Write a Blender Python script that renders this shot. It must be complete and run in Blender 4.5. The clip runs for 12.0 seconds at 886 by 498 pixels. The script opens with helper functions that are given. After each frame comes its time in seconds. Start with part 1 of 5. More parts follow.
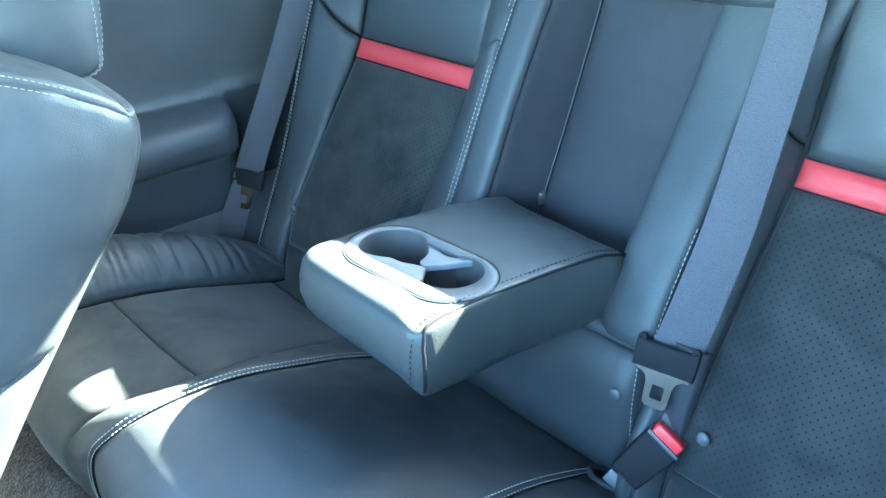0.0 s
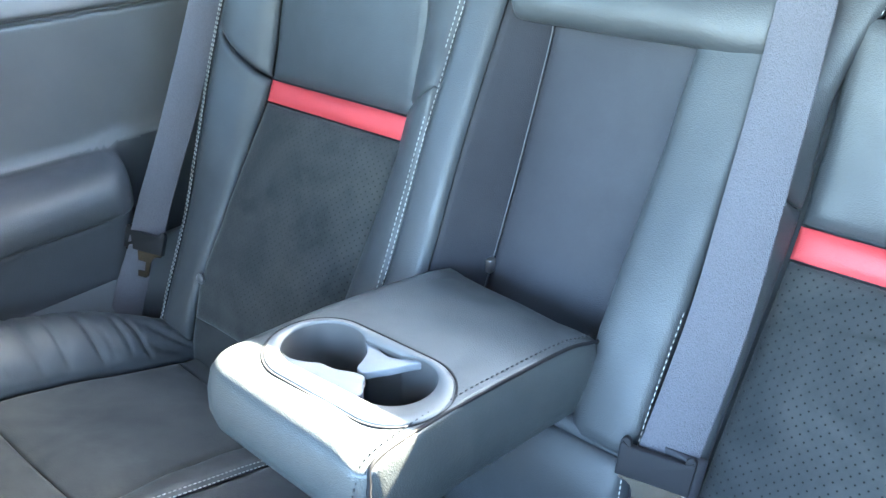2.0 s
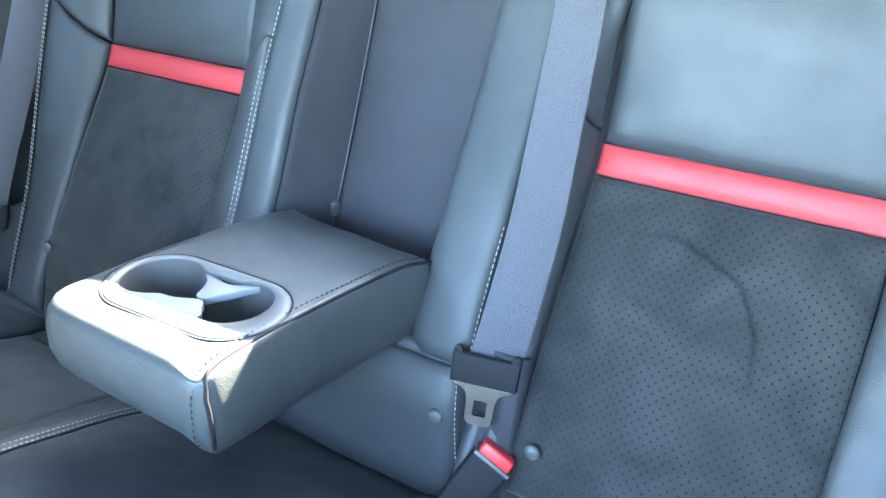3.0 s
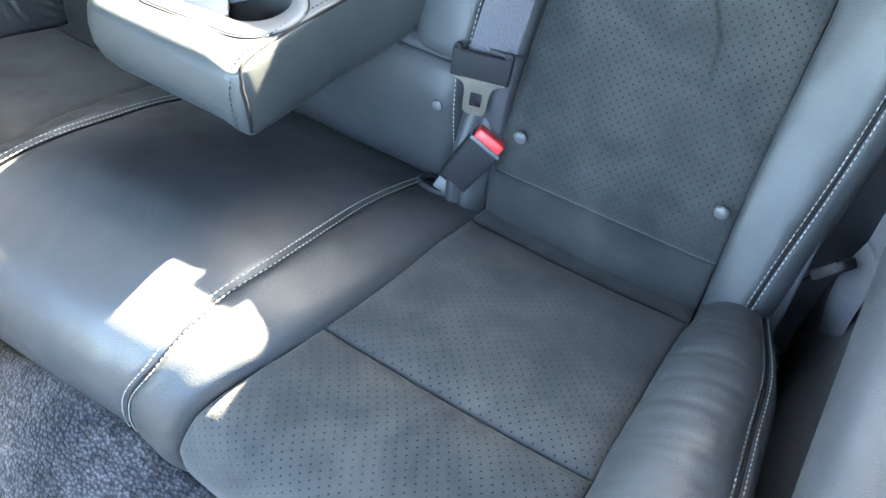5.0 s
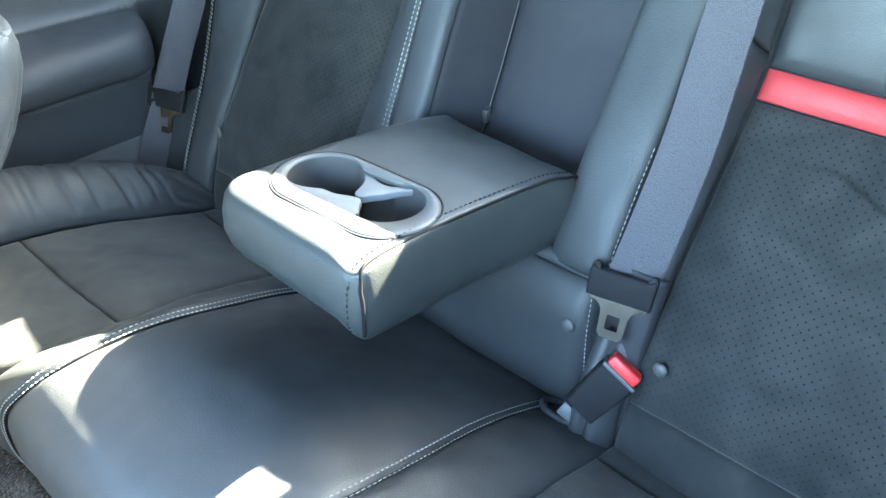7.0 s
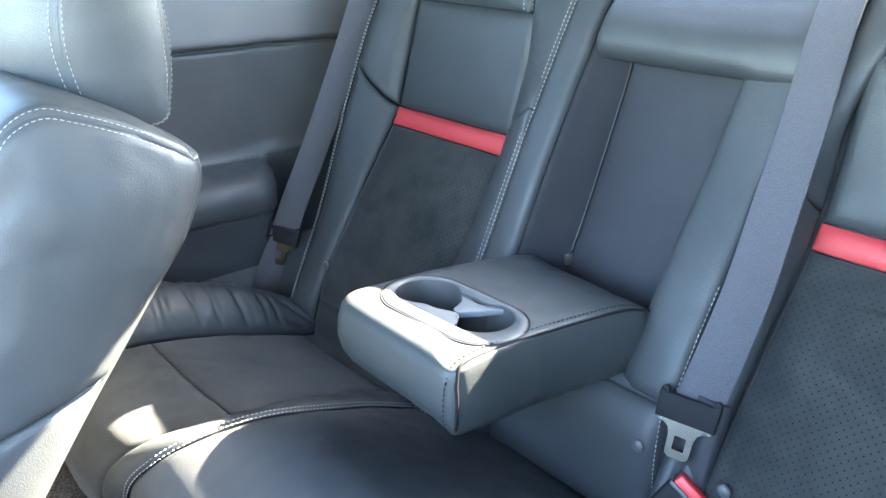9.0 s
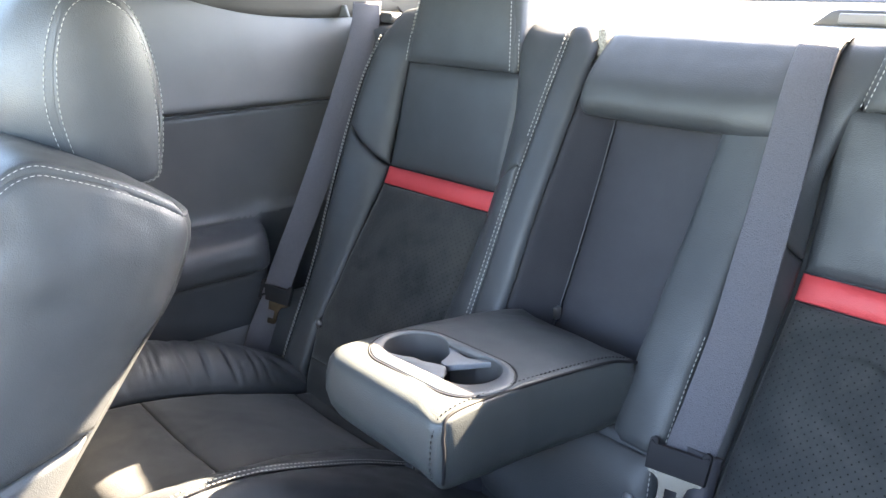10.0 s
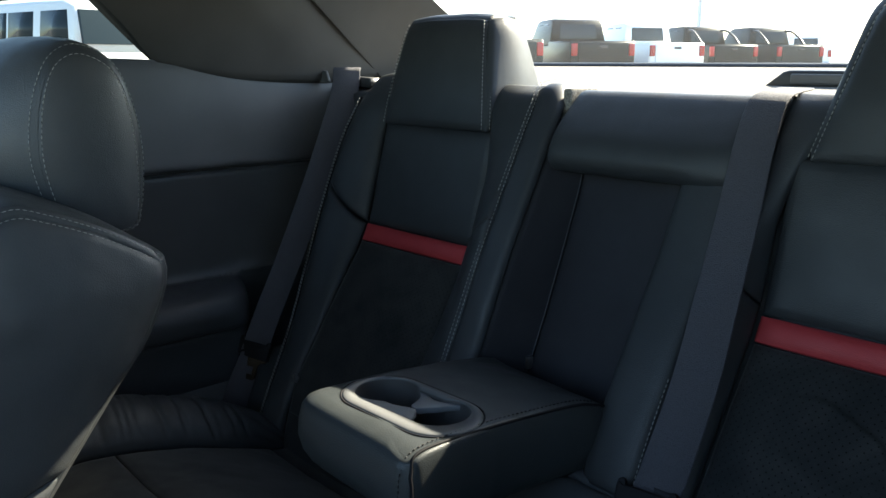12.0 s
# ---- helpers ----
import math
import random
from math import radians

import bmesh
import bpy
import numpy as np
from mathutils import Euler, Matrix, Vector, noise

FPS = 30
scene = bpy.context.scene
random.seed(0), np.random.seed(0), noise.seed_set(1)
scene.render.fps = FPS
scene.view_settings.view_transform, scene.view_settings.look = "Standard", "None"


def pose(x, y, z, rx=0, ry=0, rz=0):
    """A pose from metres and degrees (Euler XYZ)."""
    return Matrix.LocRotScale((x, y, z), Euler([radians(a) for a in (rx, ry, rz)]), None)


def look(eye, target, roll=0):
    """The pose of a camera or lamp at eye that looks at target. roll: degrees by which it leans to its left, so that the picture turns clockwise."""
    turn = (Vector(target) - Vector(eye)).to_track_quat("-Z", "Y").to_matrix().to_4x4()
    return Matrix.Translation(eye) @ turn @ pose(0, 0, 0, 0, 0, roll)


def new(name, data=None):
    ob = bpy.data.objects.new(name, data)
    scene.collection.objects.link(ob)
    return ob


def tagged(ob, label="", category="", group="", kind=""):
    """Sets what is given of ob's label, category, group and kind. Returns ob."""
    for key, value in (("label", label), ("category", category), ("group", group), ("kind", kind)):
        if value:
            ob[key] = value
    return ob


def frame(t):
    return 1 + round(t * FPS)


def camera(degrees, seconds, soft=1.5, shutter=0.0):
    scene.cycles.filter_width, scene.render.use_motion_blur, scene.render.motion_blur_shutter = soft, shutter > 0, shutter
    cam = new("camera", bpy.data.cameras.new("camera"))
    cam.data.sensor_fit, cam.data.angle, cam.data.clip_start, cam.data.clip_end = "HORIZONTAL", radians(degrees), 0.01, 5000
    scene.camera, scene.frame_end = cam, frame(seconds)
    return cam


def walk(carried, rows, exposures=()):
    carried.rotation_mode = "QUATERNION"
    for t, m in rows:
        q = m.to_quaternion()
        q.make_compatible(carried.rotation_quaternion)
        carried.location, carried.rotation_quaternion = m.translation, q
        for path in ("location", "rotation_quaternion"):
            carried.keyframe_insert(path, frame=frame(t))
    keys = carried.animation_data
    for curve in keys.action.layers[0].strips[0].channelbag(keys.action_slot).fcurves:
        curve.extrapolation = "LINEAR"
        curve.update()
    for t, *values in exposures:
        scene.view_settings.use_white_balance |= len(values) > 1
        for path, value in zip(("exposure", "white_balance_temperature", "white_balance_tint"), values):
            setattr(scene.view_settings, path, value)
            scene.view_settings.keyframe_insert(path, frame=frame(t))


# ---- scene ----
cam = camera(57.0, 12.0)
PATH = [
    (0, (0.514, -0.738, 0.917), (-0.784, 0.451, -0.033), -1.2),
    (0.5, (0.471, -0.709, 0.904), (-0.83, 0.485, -0.035), -1.7),
    (1, (0.442, -0.69, 0.907), (-0.847, 0.505, -0.047), -2.0),
    (1.5, (0.395, -0.662, 0.914), (-0.828, 0.591, -0.054), -1.0),
    (2, (0.39, -0.644, 0.911), (-0.776, 0.696, -0.009), -0.4),
    (2.5, (0.421, -0.648, 0.908), (-0.608, 0.803, -0.005), 0.3),
    (3, (0.467, -0.669, 0.874), (-0.476, 0.834, -0.049), 0.4),
    (3.5, (0.493, -0.694, 0.865), (-0.407, 0.811, -0.095), 0.2),
    (3.7, (0.494, -0.708, 0.872), (-0.361, 0.731, -0.224), 0.2),
    (5.3, (0.509, -0.74, 0.94), (-0.167, 0.361, -0.586), 1.5),
    (5.5, (0.505, -0.736, 0.937), (-0.165, 0.354, -0.601), 1.6),
    (6, (0.494, -0.709, 0.915), (-0.288, 0.463, -0.505), 0.9),
    (6.5, (0.481, -0.696, 0.902), (-0.472, 0.569, -0.319), 1.1),
    (7, (0.471, -0.687, 0.898), (-0.657, 0.51, -0.24), -0.8),
    (7.2, (0.469, -0.689, 0.897), (-0.69, 0.494, -0.224), -1.0),
    (8.8, (0.536, -0.795, 0.916), (-0.849, 0.412, 0.125), 0.3),
    (9, (0.541, -0.789, 0.906), (-0.845, 0.432, 0.138), 0.4),
    (9.5, (0.559, -0.797, 0.908), (-0.849, 0.444, 0.216), 0.3),
    (10, (0.558, -0.788, 0.9), (-0.866, 0.471, 0.277), -0.1),
    (10.5, (0.577, -0.79, 0.883), (-0.851, 0.494, 0.324), -0.4),
    (11, (0.577, -0.798, 0.872), (-0.848, 0.513, 0.373), -0.1),
    (11.5, (0.581, -0.791, 0.872), (-0.859, 0.515, 0.402), -0.1),
    (12, (0.597, -0.796, 0.881), (-0.844, 0.515, 0.429), -0.1),
]
EXPOSURES = [
    (0.0, 6.05, 5350, -10),
    (0.5, 6.45, 5700, -5),
    (1.5, 6.60, 6350, 3),
    (2.5, 6.48, 6350, 3),
    (3.5, 6.55, 6250, 4),
    (5.5, 6.30, 7400, 5),
    (6.5, 6.10, 6800, 1),
    (7.0, 6.20, 6600, -2),
    (9.0, 5.88, 6600, 6),
    (9.5, 5.65, 6700, 11),
    (10.5, 5.22, 8000, 17),
    (11.0, 4.68, 7200, 10),
    (11.5, 3.60, 6800, 6),
    (12.0, 2.45, 6500, 4),
]
walk(cam, [(t, look(eye, target, roll)) for t, eye, target, roll in PATH], EXPOSURES)

# ---- world and light ----
world = bpy.data.worlds.new("sky")
scene.world = world
world.use_nodes = True
wn = world.node_tree.nodes
sky = wn.new("ShaderNodeTexSky")
sky.sky_type, sky.sun_disc = "NISHITA", False
sky.sun_elevation, sky.sun_rotation = radians(37.9), radians(4.3)
wn["Background"].inputs["Strength"].default_value = 0.12
world.node_tree.links.new(sky.outputs[0], wn["Background"].inputs["Color"])

sun_data = bpy.data.lights.new("sun", "SUN")
sun_data.energy, sun_data.angle, sun_data.color = 5.0, radians(0.5), (1.0, 0.89, 0.72)
sun = new("sun", sun_data)
sun.matrix_world = look((0.075, 1.0, 0.78), (0, 0, 0))

# ---- materials ----
def material(name, base, rough=0.5, metal=0.0, spec=0.5):
    m = bpy.data.materials.new(name)
    m.use_nodes = True
    b = m.node_tree.nodes["Principled BSDF"]
    b.inputs["Base Color"].default_value = (*base, 1)
    b.inputs["Roughness"].default_value = rough
    b.inputs["Metallic"].default_value = metal
    b.inputs["Specular IOR Level"].default_value = spec
    return m


def node(m, kind, **values):
    n = m.node_tree.nodes.new(kind)
    for key, value in values.items():
        n.inputs[key].default_value = value
    return n


def link(m, a, b):
    m.node_tree.links.new(a, b)


def coords(m, what="Object"):
    return m.node_tree.nodes.new("ShaderNodeTexCoord").outputs[what]


def relief(m, height, strength, distance, before=None):
    bump = node(m, "ShaderNodeBump", Strength=strength, Distance=distance)
    link(m, height, bump.inputs["Height"])
    if before is not None:
        link(m, before.outputs[0], bump.inputs["Normal"])
    link(m, bump.outputs[0], m.node_tree.nodes["Principled BSDF"].inputs["Normal"])
    return bump


def tone(m, fac, a, b, lo=0.3, hi=0.7, socket="Base Color"):
    ramp = m.node_tree.nodes.new("ShaderNodeValToRGB")
    ramp.color_ramp.elements[0].position, ramp.color_ramp.elements[1].position = lo, hi
    ramp.color_ramp.elements[0].color, ramp.color_ramp.elements[1].color = (*a, 1), (*b, 1)
    link(m, fac, ramp.inputs[0])
    if socket:
        link(m, ramp.outputs[0], m.node_tree.nodes["Principled BSDF"].inputs[socket])
    return ramp


def leather(name, a, b, rough=(0.44, 0.57), grain=900.0, depth=0.0006):
    m = material(name, a)
    p = coords(m)
    wear = node(m, "ShaderNodeTexNoise", Scale=7.0, Detail=6.0, Roughness=0.65)
    link(m, p, wear.inputs["Vector"])
    tone(m, wear.outputs[0], a, b)
    fine = node(m, "ShaderNodeTexVoronoi", Scale=grain)
    link(m, p, fine.inputs["Vector"])
    soft = node(m, "ShaderNodeTexNoise", Scale=26.0, Detail=3.0)
    link(m, p, soft.inputs["Vector"])
    tone(m, soft.outputs[0], (rough[0],) * 3, (rough[1],) * 3, socket="Roughness")
    first = relief(m, soft.outputs[0], 0.10, 0.0025)
    relief(m, fine.outputs[0], 0.32, depth, first)
    m.node_tree.nodes["Principled BSDF"].inputs["Specular IOR Level"].default_value = 0.42
    return m


LEATHER = leather("black_leather", (0.026, 0.029, 0.032), (0.037, 0.040, 0.043))
# middle cushion leather: brighter base stands in for light reflected under the armrest
LEATHER_BRIGHTENED = leather("brightened_black_leather", (0.038, 0.041, 0.045), (0.052, 0.055, 0.059), (0.34, 0.46))
# front seat leather: base lifted to stand in for window light and glare
LEATHER_LIGHTENED = leather("lightened_black_leather", (0.042, 0.046, 0.050), (0.060, 0.064, 0.067), (0.34, 0.48))
LEATHER_SMOOTH = leather("smooth_black_leather", (0.028, 0.031, 0.035), (0.039, 0.042, 0.046), (0.40, 0.54))
# armrest leather: slightly lighter and greener base than LEATHER
LEATHER_ARMREST = leather("armrest_black_leather", (0.030, 0.035, 0.037), (0.042, 0.047, 0.049), (0.33, 0.46))
VINYL = leather("dull_black_vinyl", (0.021, 0.021, 0.026), (0.029, 0.029, 0.035), (0.60, 0.72))
VINYL.node_tree.nodes["Principled BSDF"].inputs["Specular IOR Level"].default_value = 0.32
LEATHER_RED = leather("red_leather", (0.37, 0.032, 0.038), (0.43, 0.042, 0.046), (0.5, 0.62))


# worn: a factor on the suede's tone, raised where more light falls
def suede(name, holes, scuff=False, worn=1.0):
    m = material(name, (0.03, 0.03, 0.03), 0.95, 0, 0.2)
    b = m.node_tree.nodes["Principled BSDF"]
    b.inputs["Sheen Weight"].default_value = 0.12
    b.inputs["Sheen Roughness"].default_value = 0.45
    p = coords(m)
    nap = node(m, "ShaderNodeTexNoise", Scale=11.0, Detail=5.0, Roughness=0.6, Distortion=0.6)
    link(m, p, nap.inputs["Vector"])
    ramp = tone(m, nap.outputs[0], tuple(worn * c for c in (0.015, 0.017, 0.0185)), tuple(worn * c for c in (0.034, 0.035, 0.035)), 0.34, 0.66)
    # brownish dust rubbed into the nap, in patches and in specks
    dust = node(m, "ShaderNodeTexNoise", Scale=6.5, Detail=9.0, Roughness=0.72)
    link(m, p, dust.inputs["Vector"])
    where = tone(m, dust.outputs[0], (0, 0, 0), (0.32, 0.32, 0.32), 0.52, 0.72, None)
    rubbed = m.node_tree.nodes.new("ShaderNodeMix")
    rubbed.data_type = "RGBA"
    link(m, where.outputs[0], rubbed.inputs[0])
    link(m, ramp.outputs[0], rubbed.inputs[6])
    rubbed.inputs[7].default_value = (0.070 * worn, 0.066 * worn, 0.056 * worn, 1)
    link(m, rubbed.outputs[2], b.inputs["Base Color"])
    fuzz = node(m, "ShaderNodeTexNoise", Scale=700.0, Detail=3.0)
    link(m, p, fuzz.inputs["Vector"])
    first = relief(m, fuzz.outputs[0], 0.5, 0.0008)
    if holes:
        uv = coords(m, "UV")
        mapping = node(m, "ShaderNodeMapping", Scale=(150.0, 150.0, 1.0), Rotation=(0, 0, radians(45)))
        link(m, uv, mapping.inputs["Vector"])
        frac = m.node_tree.nodes.new("ShaderNodeVectorMath")
        frac.operation = "FRACTION"
        link(m, mapping.outputs[0], frac.inputs[0])
        off = m.node_tree.nodes.new("ShaderNodeVectorMath")
        off.operation = "DISTANCE"
        off.inputs[1].default_value = (0.5, 0.5, 0)
        link(m, frac.outputs[0], off.inputs[0])
        hole = tone(m, off.outputs["Value"], (0, 0, 0), (1, 1, 1), 0.085, 0.155, None)
        # the nap closes some of the holes
        patch = node(m, "ShaderNodeTexNoise", Scale=14.0, Detail=2.0)
        link(m, p, patch.inputs["Vector"])
        shut = tone(m, patch.outputs[0], (0, 0, 0), (0.6, 0.6, 0.6), 0.50, 0.76, None)
        soft = node(m, "ShaderNodeMath")
        soft.operation = "MAXIMUM"
        link(m, hole.outputs[0], soft.inputs[0])
        link(m, shut.outputs[0], soft.inputs[1])
        hole = soft
        mix = m.node_tree.nodes.new("ShaderNodeMix")
        mix.data_type = "RGBA"
        link(m, hole.outputs[0], mix.inputs[0])
        mix.inputs[6].default_value = (0.003, 0.003, 0.004, 1)
        link(m, rubbed.outputs[2], mix.inputs[7])
        link(m, mix.outputs[2], b.inputs["Base Color"])
        first = relief(m, hole.outputs[0], 0.4, 0.0006, first)
    if scuff:
        # one long curved crease left in the nap
        away = m.node_tree.nodes.new("ShaderNodeVectorMath")
        away.operation = "DISTANCE"
        away.inputs[1].default_value = (0.080, 0.164, 0)
        wavy = node(m, "ShaderNodeTexNoise", Scale=30.0, Detail=2.0)
        link(m, coords(m, "UV"), wavy.inputs["Vector"])
        bent = m.node_tree.nodes.new("ShaderNodeVectorMath")
        bent.operation = "MULTIPLY_ADD"
        link(m, wavy.outputs["Color"], bent.inputs[0])
        bent.inputs[1].default_value = (0.012, 0.012, 0)
        shifted = m.node_tree.nodes.new("ShaderNodeVectorMath")
        shifted.operation = "SUBTRACT"
        link(m, coords(m, "UV"), shifted.inputs[0])
        shifted.inputs[1].default_value = (0.006, 0.006, 0)
        link(m, shifted.outputs[0], bent.inputs[2])
        link(m, bent.outputs[0], away.inputs[0])
        band = m.node_tree.nodes.new("ShaderNodeValToRGB")
        band.color_ramp.elements[0].position, band.color_ramp.elements[1].position = 0.0, 1.0
        for at, level in ((0.0945, 1.0), (0.0975, 0.45), (0.0985, 0.45), (0.1020, 1.0)):
            band.color_ramp.elements.new(at).color = (level, level, level, 1)
        band.color_ramp.elements[0].color = (1, 1, 1, 1)
        link(m, away.outputs["Value"], band.inputs[0])
        halves = m.node_tree.nodes.new("ShaderNodeSeparateXYZ")
        link(m, coords(m, "UV"), halves.inputs[0])
        keep = None
        for axis, lo, hi in ((0, 0.05, 0.10), (1, 0.135, 0.205)):
            part_of = node(m, "ShaderNodeMapRange")
            part_of.inputs["From Min"].default_value, part_of.inputs["From Max"].default_value = lo, hi
            link(m, halves.outputs[axis], part_of.inputs["Value"])
            if keep is None:
                keep = part_of.outputs[0]
            else:
                both = node(m, "ShaderNodeMath")
                both.operation = "MULTIPLY"
                link(m, keep, both.inputs[0])
                link(m, part_of.outputs[0], both.inputs[1])
                keep = both.outputs[0]
        dark = m.node_tree.nodes.new("ShaderNodeMix")
        dark.data_type, dark.blend_type = "RGBA", "MULTIPLY"
        link(m, keep, dark.inputs[0])
        link(m, b.inputs["Base Color"].links[0].from_socket, dark.inputs[6])
        link(m, band.outputs[0], dark.inputs[7])
        link(m, dark.outputs[2], b.inputs["Base Color"])
    return m


SUEDE = suede("black_suede", False)
SUEDE_SCUFFED = suede("scuffed_perforated_black_suede", True, True)
SUEDE_HOLES = suede("perforated_black_suede", True)
# dusty cushion suedes, also lightened to stand in for light from above
SUEDE_SEAT = suede("lightened_dusty_perforated_black_suede", True, False, 1.3)
SUEDE_LIGHTENED = suede("lightened_dusty_black_suede", False, False, 1.2)


def plastic(name, a, b, rough=0.55, grain=1400.0):
    m = material(name, a, rough)
    p = coords(m)
    wear = node(m, "ShaderNodeTexNoise", Scale=9.0, Detail=5.0)
    link(m, p, wear.inputs["Vector"])
    tone(m, wear.outputs[0], a, b)
    fine = node(m, "ShaderNodeTexNoise", Scale=grain, Detail=2.0)
    link(m, p, fine.inputs["Vector"])
    relief(m, fine.outputs[0], 0.25, 0.0005)
    return m


PANEL = plastic("black_trim_plastic", (0.066, 0.067, 0.070), (0.084, 0.085, 0.088), 0.5)
PANEL_SOFT = leather("soft_trim_vinyl", (0.034, 0.036, 0.041), (0.045, 0.048, 0.053), (0.4, 0.55), 700.0)
TRIM = plastic("dark_grey_trim", (0.045, 0.043, 0.040), (0.060, 0.058, 0.054), 0.7)
GREY = plastic("grey_cup_holder_plastic", (0.075, 0.078, 0.082), (0.098, 0.101, 0.105), 0.5)
RUBBER = plastic("cup_flap_rubber", (0.115, 0.122, 0.132), (0.145, 0.152, 0.165), 0.6)
BLACK = plastic("black_plastic", (0.016, 0.017, 0.019), (0.024, 0.025, 0.027), 0.42)
GRIP = plastic("matt_black_plastic", (0.008, 0.008, 0.010), (0.013, 0.013, 0.015), 0.7)
GRIP.node_tree.nodes["Principled BSDF"].inputs["Specular IOR Level"].default_value = 0.2
CORD = material("black_seam_cord", (0.006, 0.006, 0.008), 0.7, 0, 0.2)
RED = plastic("red_button_plastic", (0.50, 0.02, 0.025), (0.56, 0.03, 0.035), 0.35)
STEEL = plastic("brushed_steel", (0.50, 0.49, 0.47), (0.62, 0.61, 0.58), 0.28, 500.0)
STEEL_WORN = plastic("worn_steel", (0.10, 0.095, 0.085), (0.17, 0.16, 0.145), 0.25, 500.0)
STEEL_WORN.node_tree.nodes["Principled BSDF"].inputs["Metallic"].default_value = 1.0
STEEL.node_tree.nodes["Principled BSDF"].inputs["Metallic"].default_value = 1.0
THREAD = material("pale_thread", (0.32, 0.32, 0.30), 0.8)
DARK_THREAD = material("dark_thread", (0.012, 0.012, 0.014), 0.8)
GREYBUTTON = plastic("grey_plastic_button", (0.055, 0.058, 0.062), (0.08, 0.083, 0.088), 0.45)
CUPWALL = plastic("dark_cup_plastic", (0.044, 0.043, 0.044), (0.060, 0.058, 0.058), 0.5)

WEB = material("grey_webbing", (0.11, 0.11, 0.12), 0.75)
_p = coords(WEB, "UV")
_m = node(WEB, "ShaderNodeMapping", Scale=(1.0, 0.45, 1.0))
link(WEB, _p, _m.inputs["Vector"])
_w = node(WEB, "ShaderNodeTexVoronoi", Scale=1500.0)
link(WEB, _m.outputs[0], _w.inputs["Vector"])
_n = node(WEB, "ShaderNodeTexNoise", Scale=60.0, Detail=3.0)
link(WEB, _p, _n.inputs["Vector"])
tone(WEB, _w.outputs[0], (0.080, 0.078, 0.090), (0.058, 0.056, 0.067), 0.1, 0.75)
relief(WEB, _w.outputs[0], 0.8, 0.0008)

CARPET = material("black_carpet", (0.05, 0.05, 0.055), 1.0, 0, 0.1)
_p = coords(CARPET)
_a = node(CARPET, "ShaderNodeTexVoronoi", Scale=270.0, Randomness=1.0)
_b = node(CARPET, "ShaderNodeTexNoise", Scale=11.0, Detail=3.0, Roughness=0.5)
_c = node(CARPET, "ShaderNodeTexNoise", Scale=75.0, Detail=4.0, Roughness=0.7)
for _n in (_a, _b, _c):
    link(CARPET, _p, _n.inputs["Vector"])
# tufts: pale tips, dark between them; brushed in broad patches
_tuft = tone(CARPET, _a.outputs["Distance"], (0.165, 0.158, 0.160), (0.055, 0.054, 0.058), 0.10, 0.66, None)
_patch = tone(CARPET, _b.outputs[0], (0.40, 0.42, 0.48), (1.0, 0.98, 0.97), 0.36, 0.62, None)
_speck = tone(CARPET, _c.outputs[0], (0.45, 0.45, 0.45), (1.0, 1.0, 1.0), 0.34, 0.60, None)
_last = _tuft.outputs[0]
for _n in (_patch, _speck):
    _mul = CARPET.node_tree.nodes.new("ShaderNodeMix")
    _mul.data_type, _mul.blend_type = "RGBA", "MULTIPLY"
    _mul.inputs[0].default_value = 1.0
    link(CARPET, _last, _mul.inputs[6])
    link(CARPET, _n.outputs[0], _mul.inputs[7])
    _last = _mul.outputs[2]
link(CARPET, _last, CARPET.node_tree.nodes["Principled BSDF"].inputs["Base Color"])
_first = relief(CARPET, _c.outputs[0], 0.7, 0.006)
_inv = node(CARPET, "ShaderNodeMath")
_inv.operation = "MULTIPLY"
_inv.inputs[1].default_value = -1.0
link(CARPET, _a.outputs["Distance"], _inv.inputs[0])
relief(CARPET, _inv.outputs[0], 0.8, 0.003, _first)
CARPET.node_tree.nodes["Principled BSDF"].inputs["Sheen Weight"].default_value = 0.15

FELT = material("pale_shelf_felt", (0.24, 0.23, 0.21), 1.0, 0, 0.1)
_p = coords(FELT)
_a = node(FELT, "ShaderNodeTexNoise", Scale=350.0, Detail=4.0)
link(FELT, _p, _a.inputs["Vector"])
tone(FELT, _a.outputs[0], (0.16, 0.15, 0.135), (0.34, 0.32, 0.29))
relief(FELT, _a.outputs[0], 0.8, 0.003)

# ---- building tools ----
def part(name, bm, mat, parent=None, label="", smooth=True):
    """Links a bmesh, given in world metres, as one mesh object, under parent if there is one."""
    me = bpy.data.meshes.new(name)
    bmesh.ops.recalc_face_normals(bm, faces=bm.faces)
    bm.to_mesh(me)
    bm.free()
    me.materials.append(mat)
    if smooth:
        me.shade_smooth()
    ob = new(name, me)
    if parent is not None:
        ob.parent = parent
        ob.matrix_parent_inverse = Matrix.Translation(-parent.location)
    if label:
        tagged(ob, label)
    return ob


def thing(name, place, label, category, group="", kind=""):
    ob = new(name)
    ob.empty_display_size = 0.05
    ob.location = place
    return tagged(ob, label, category, group, kind)


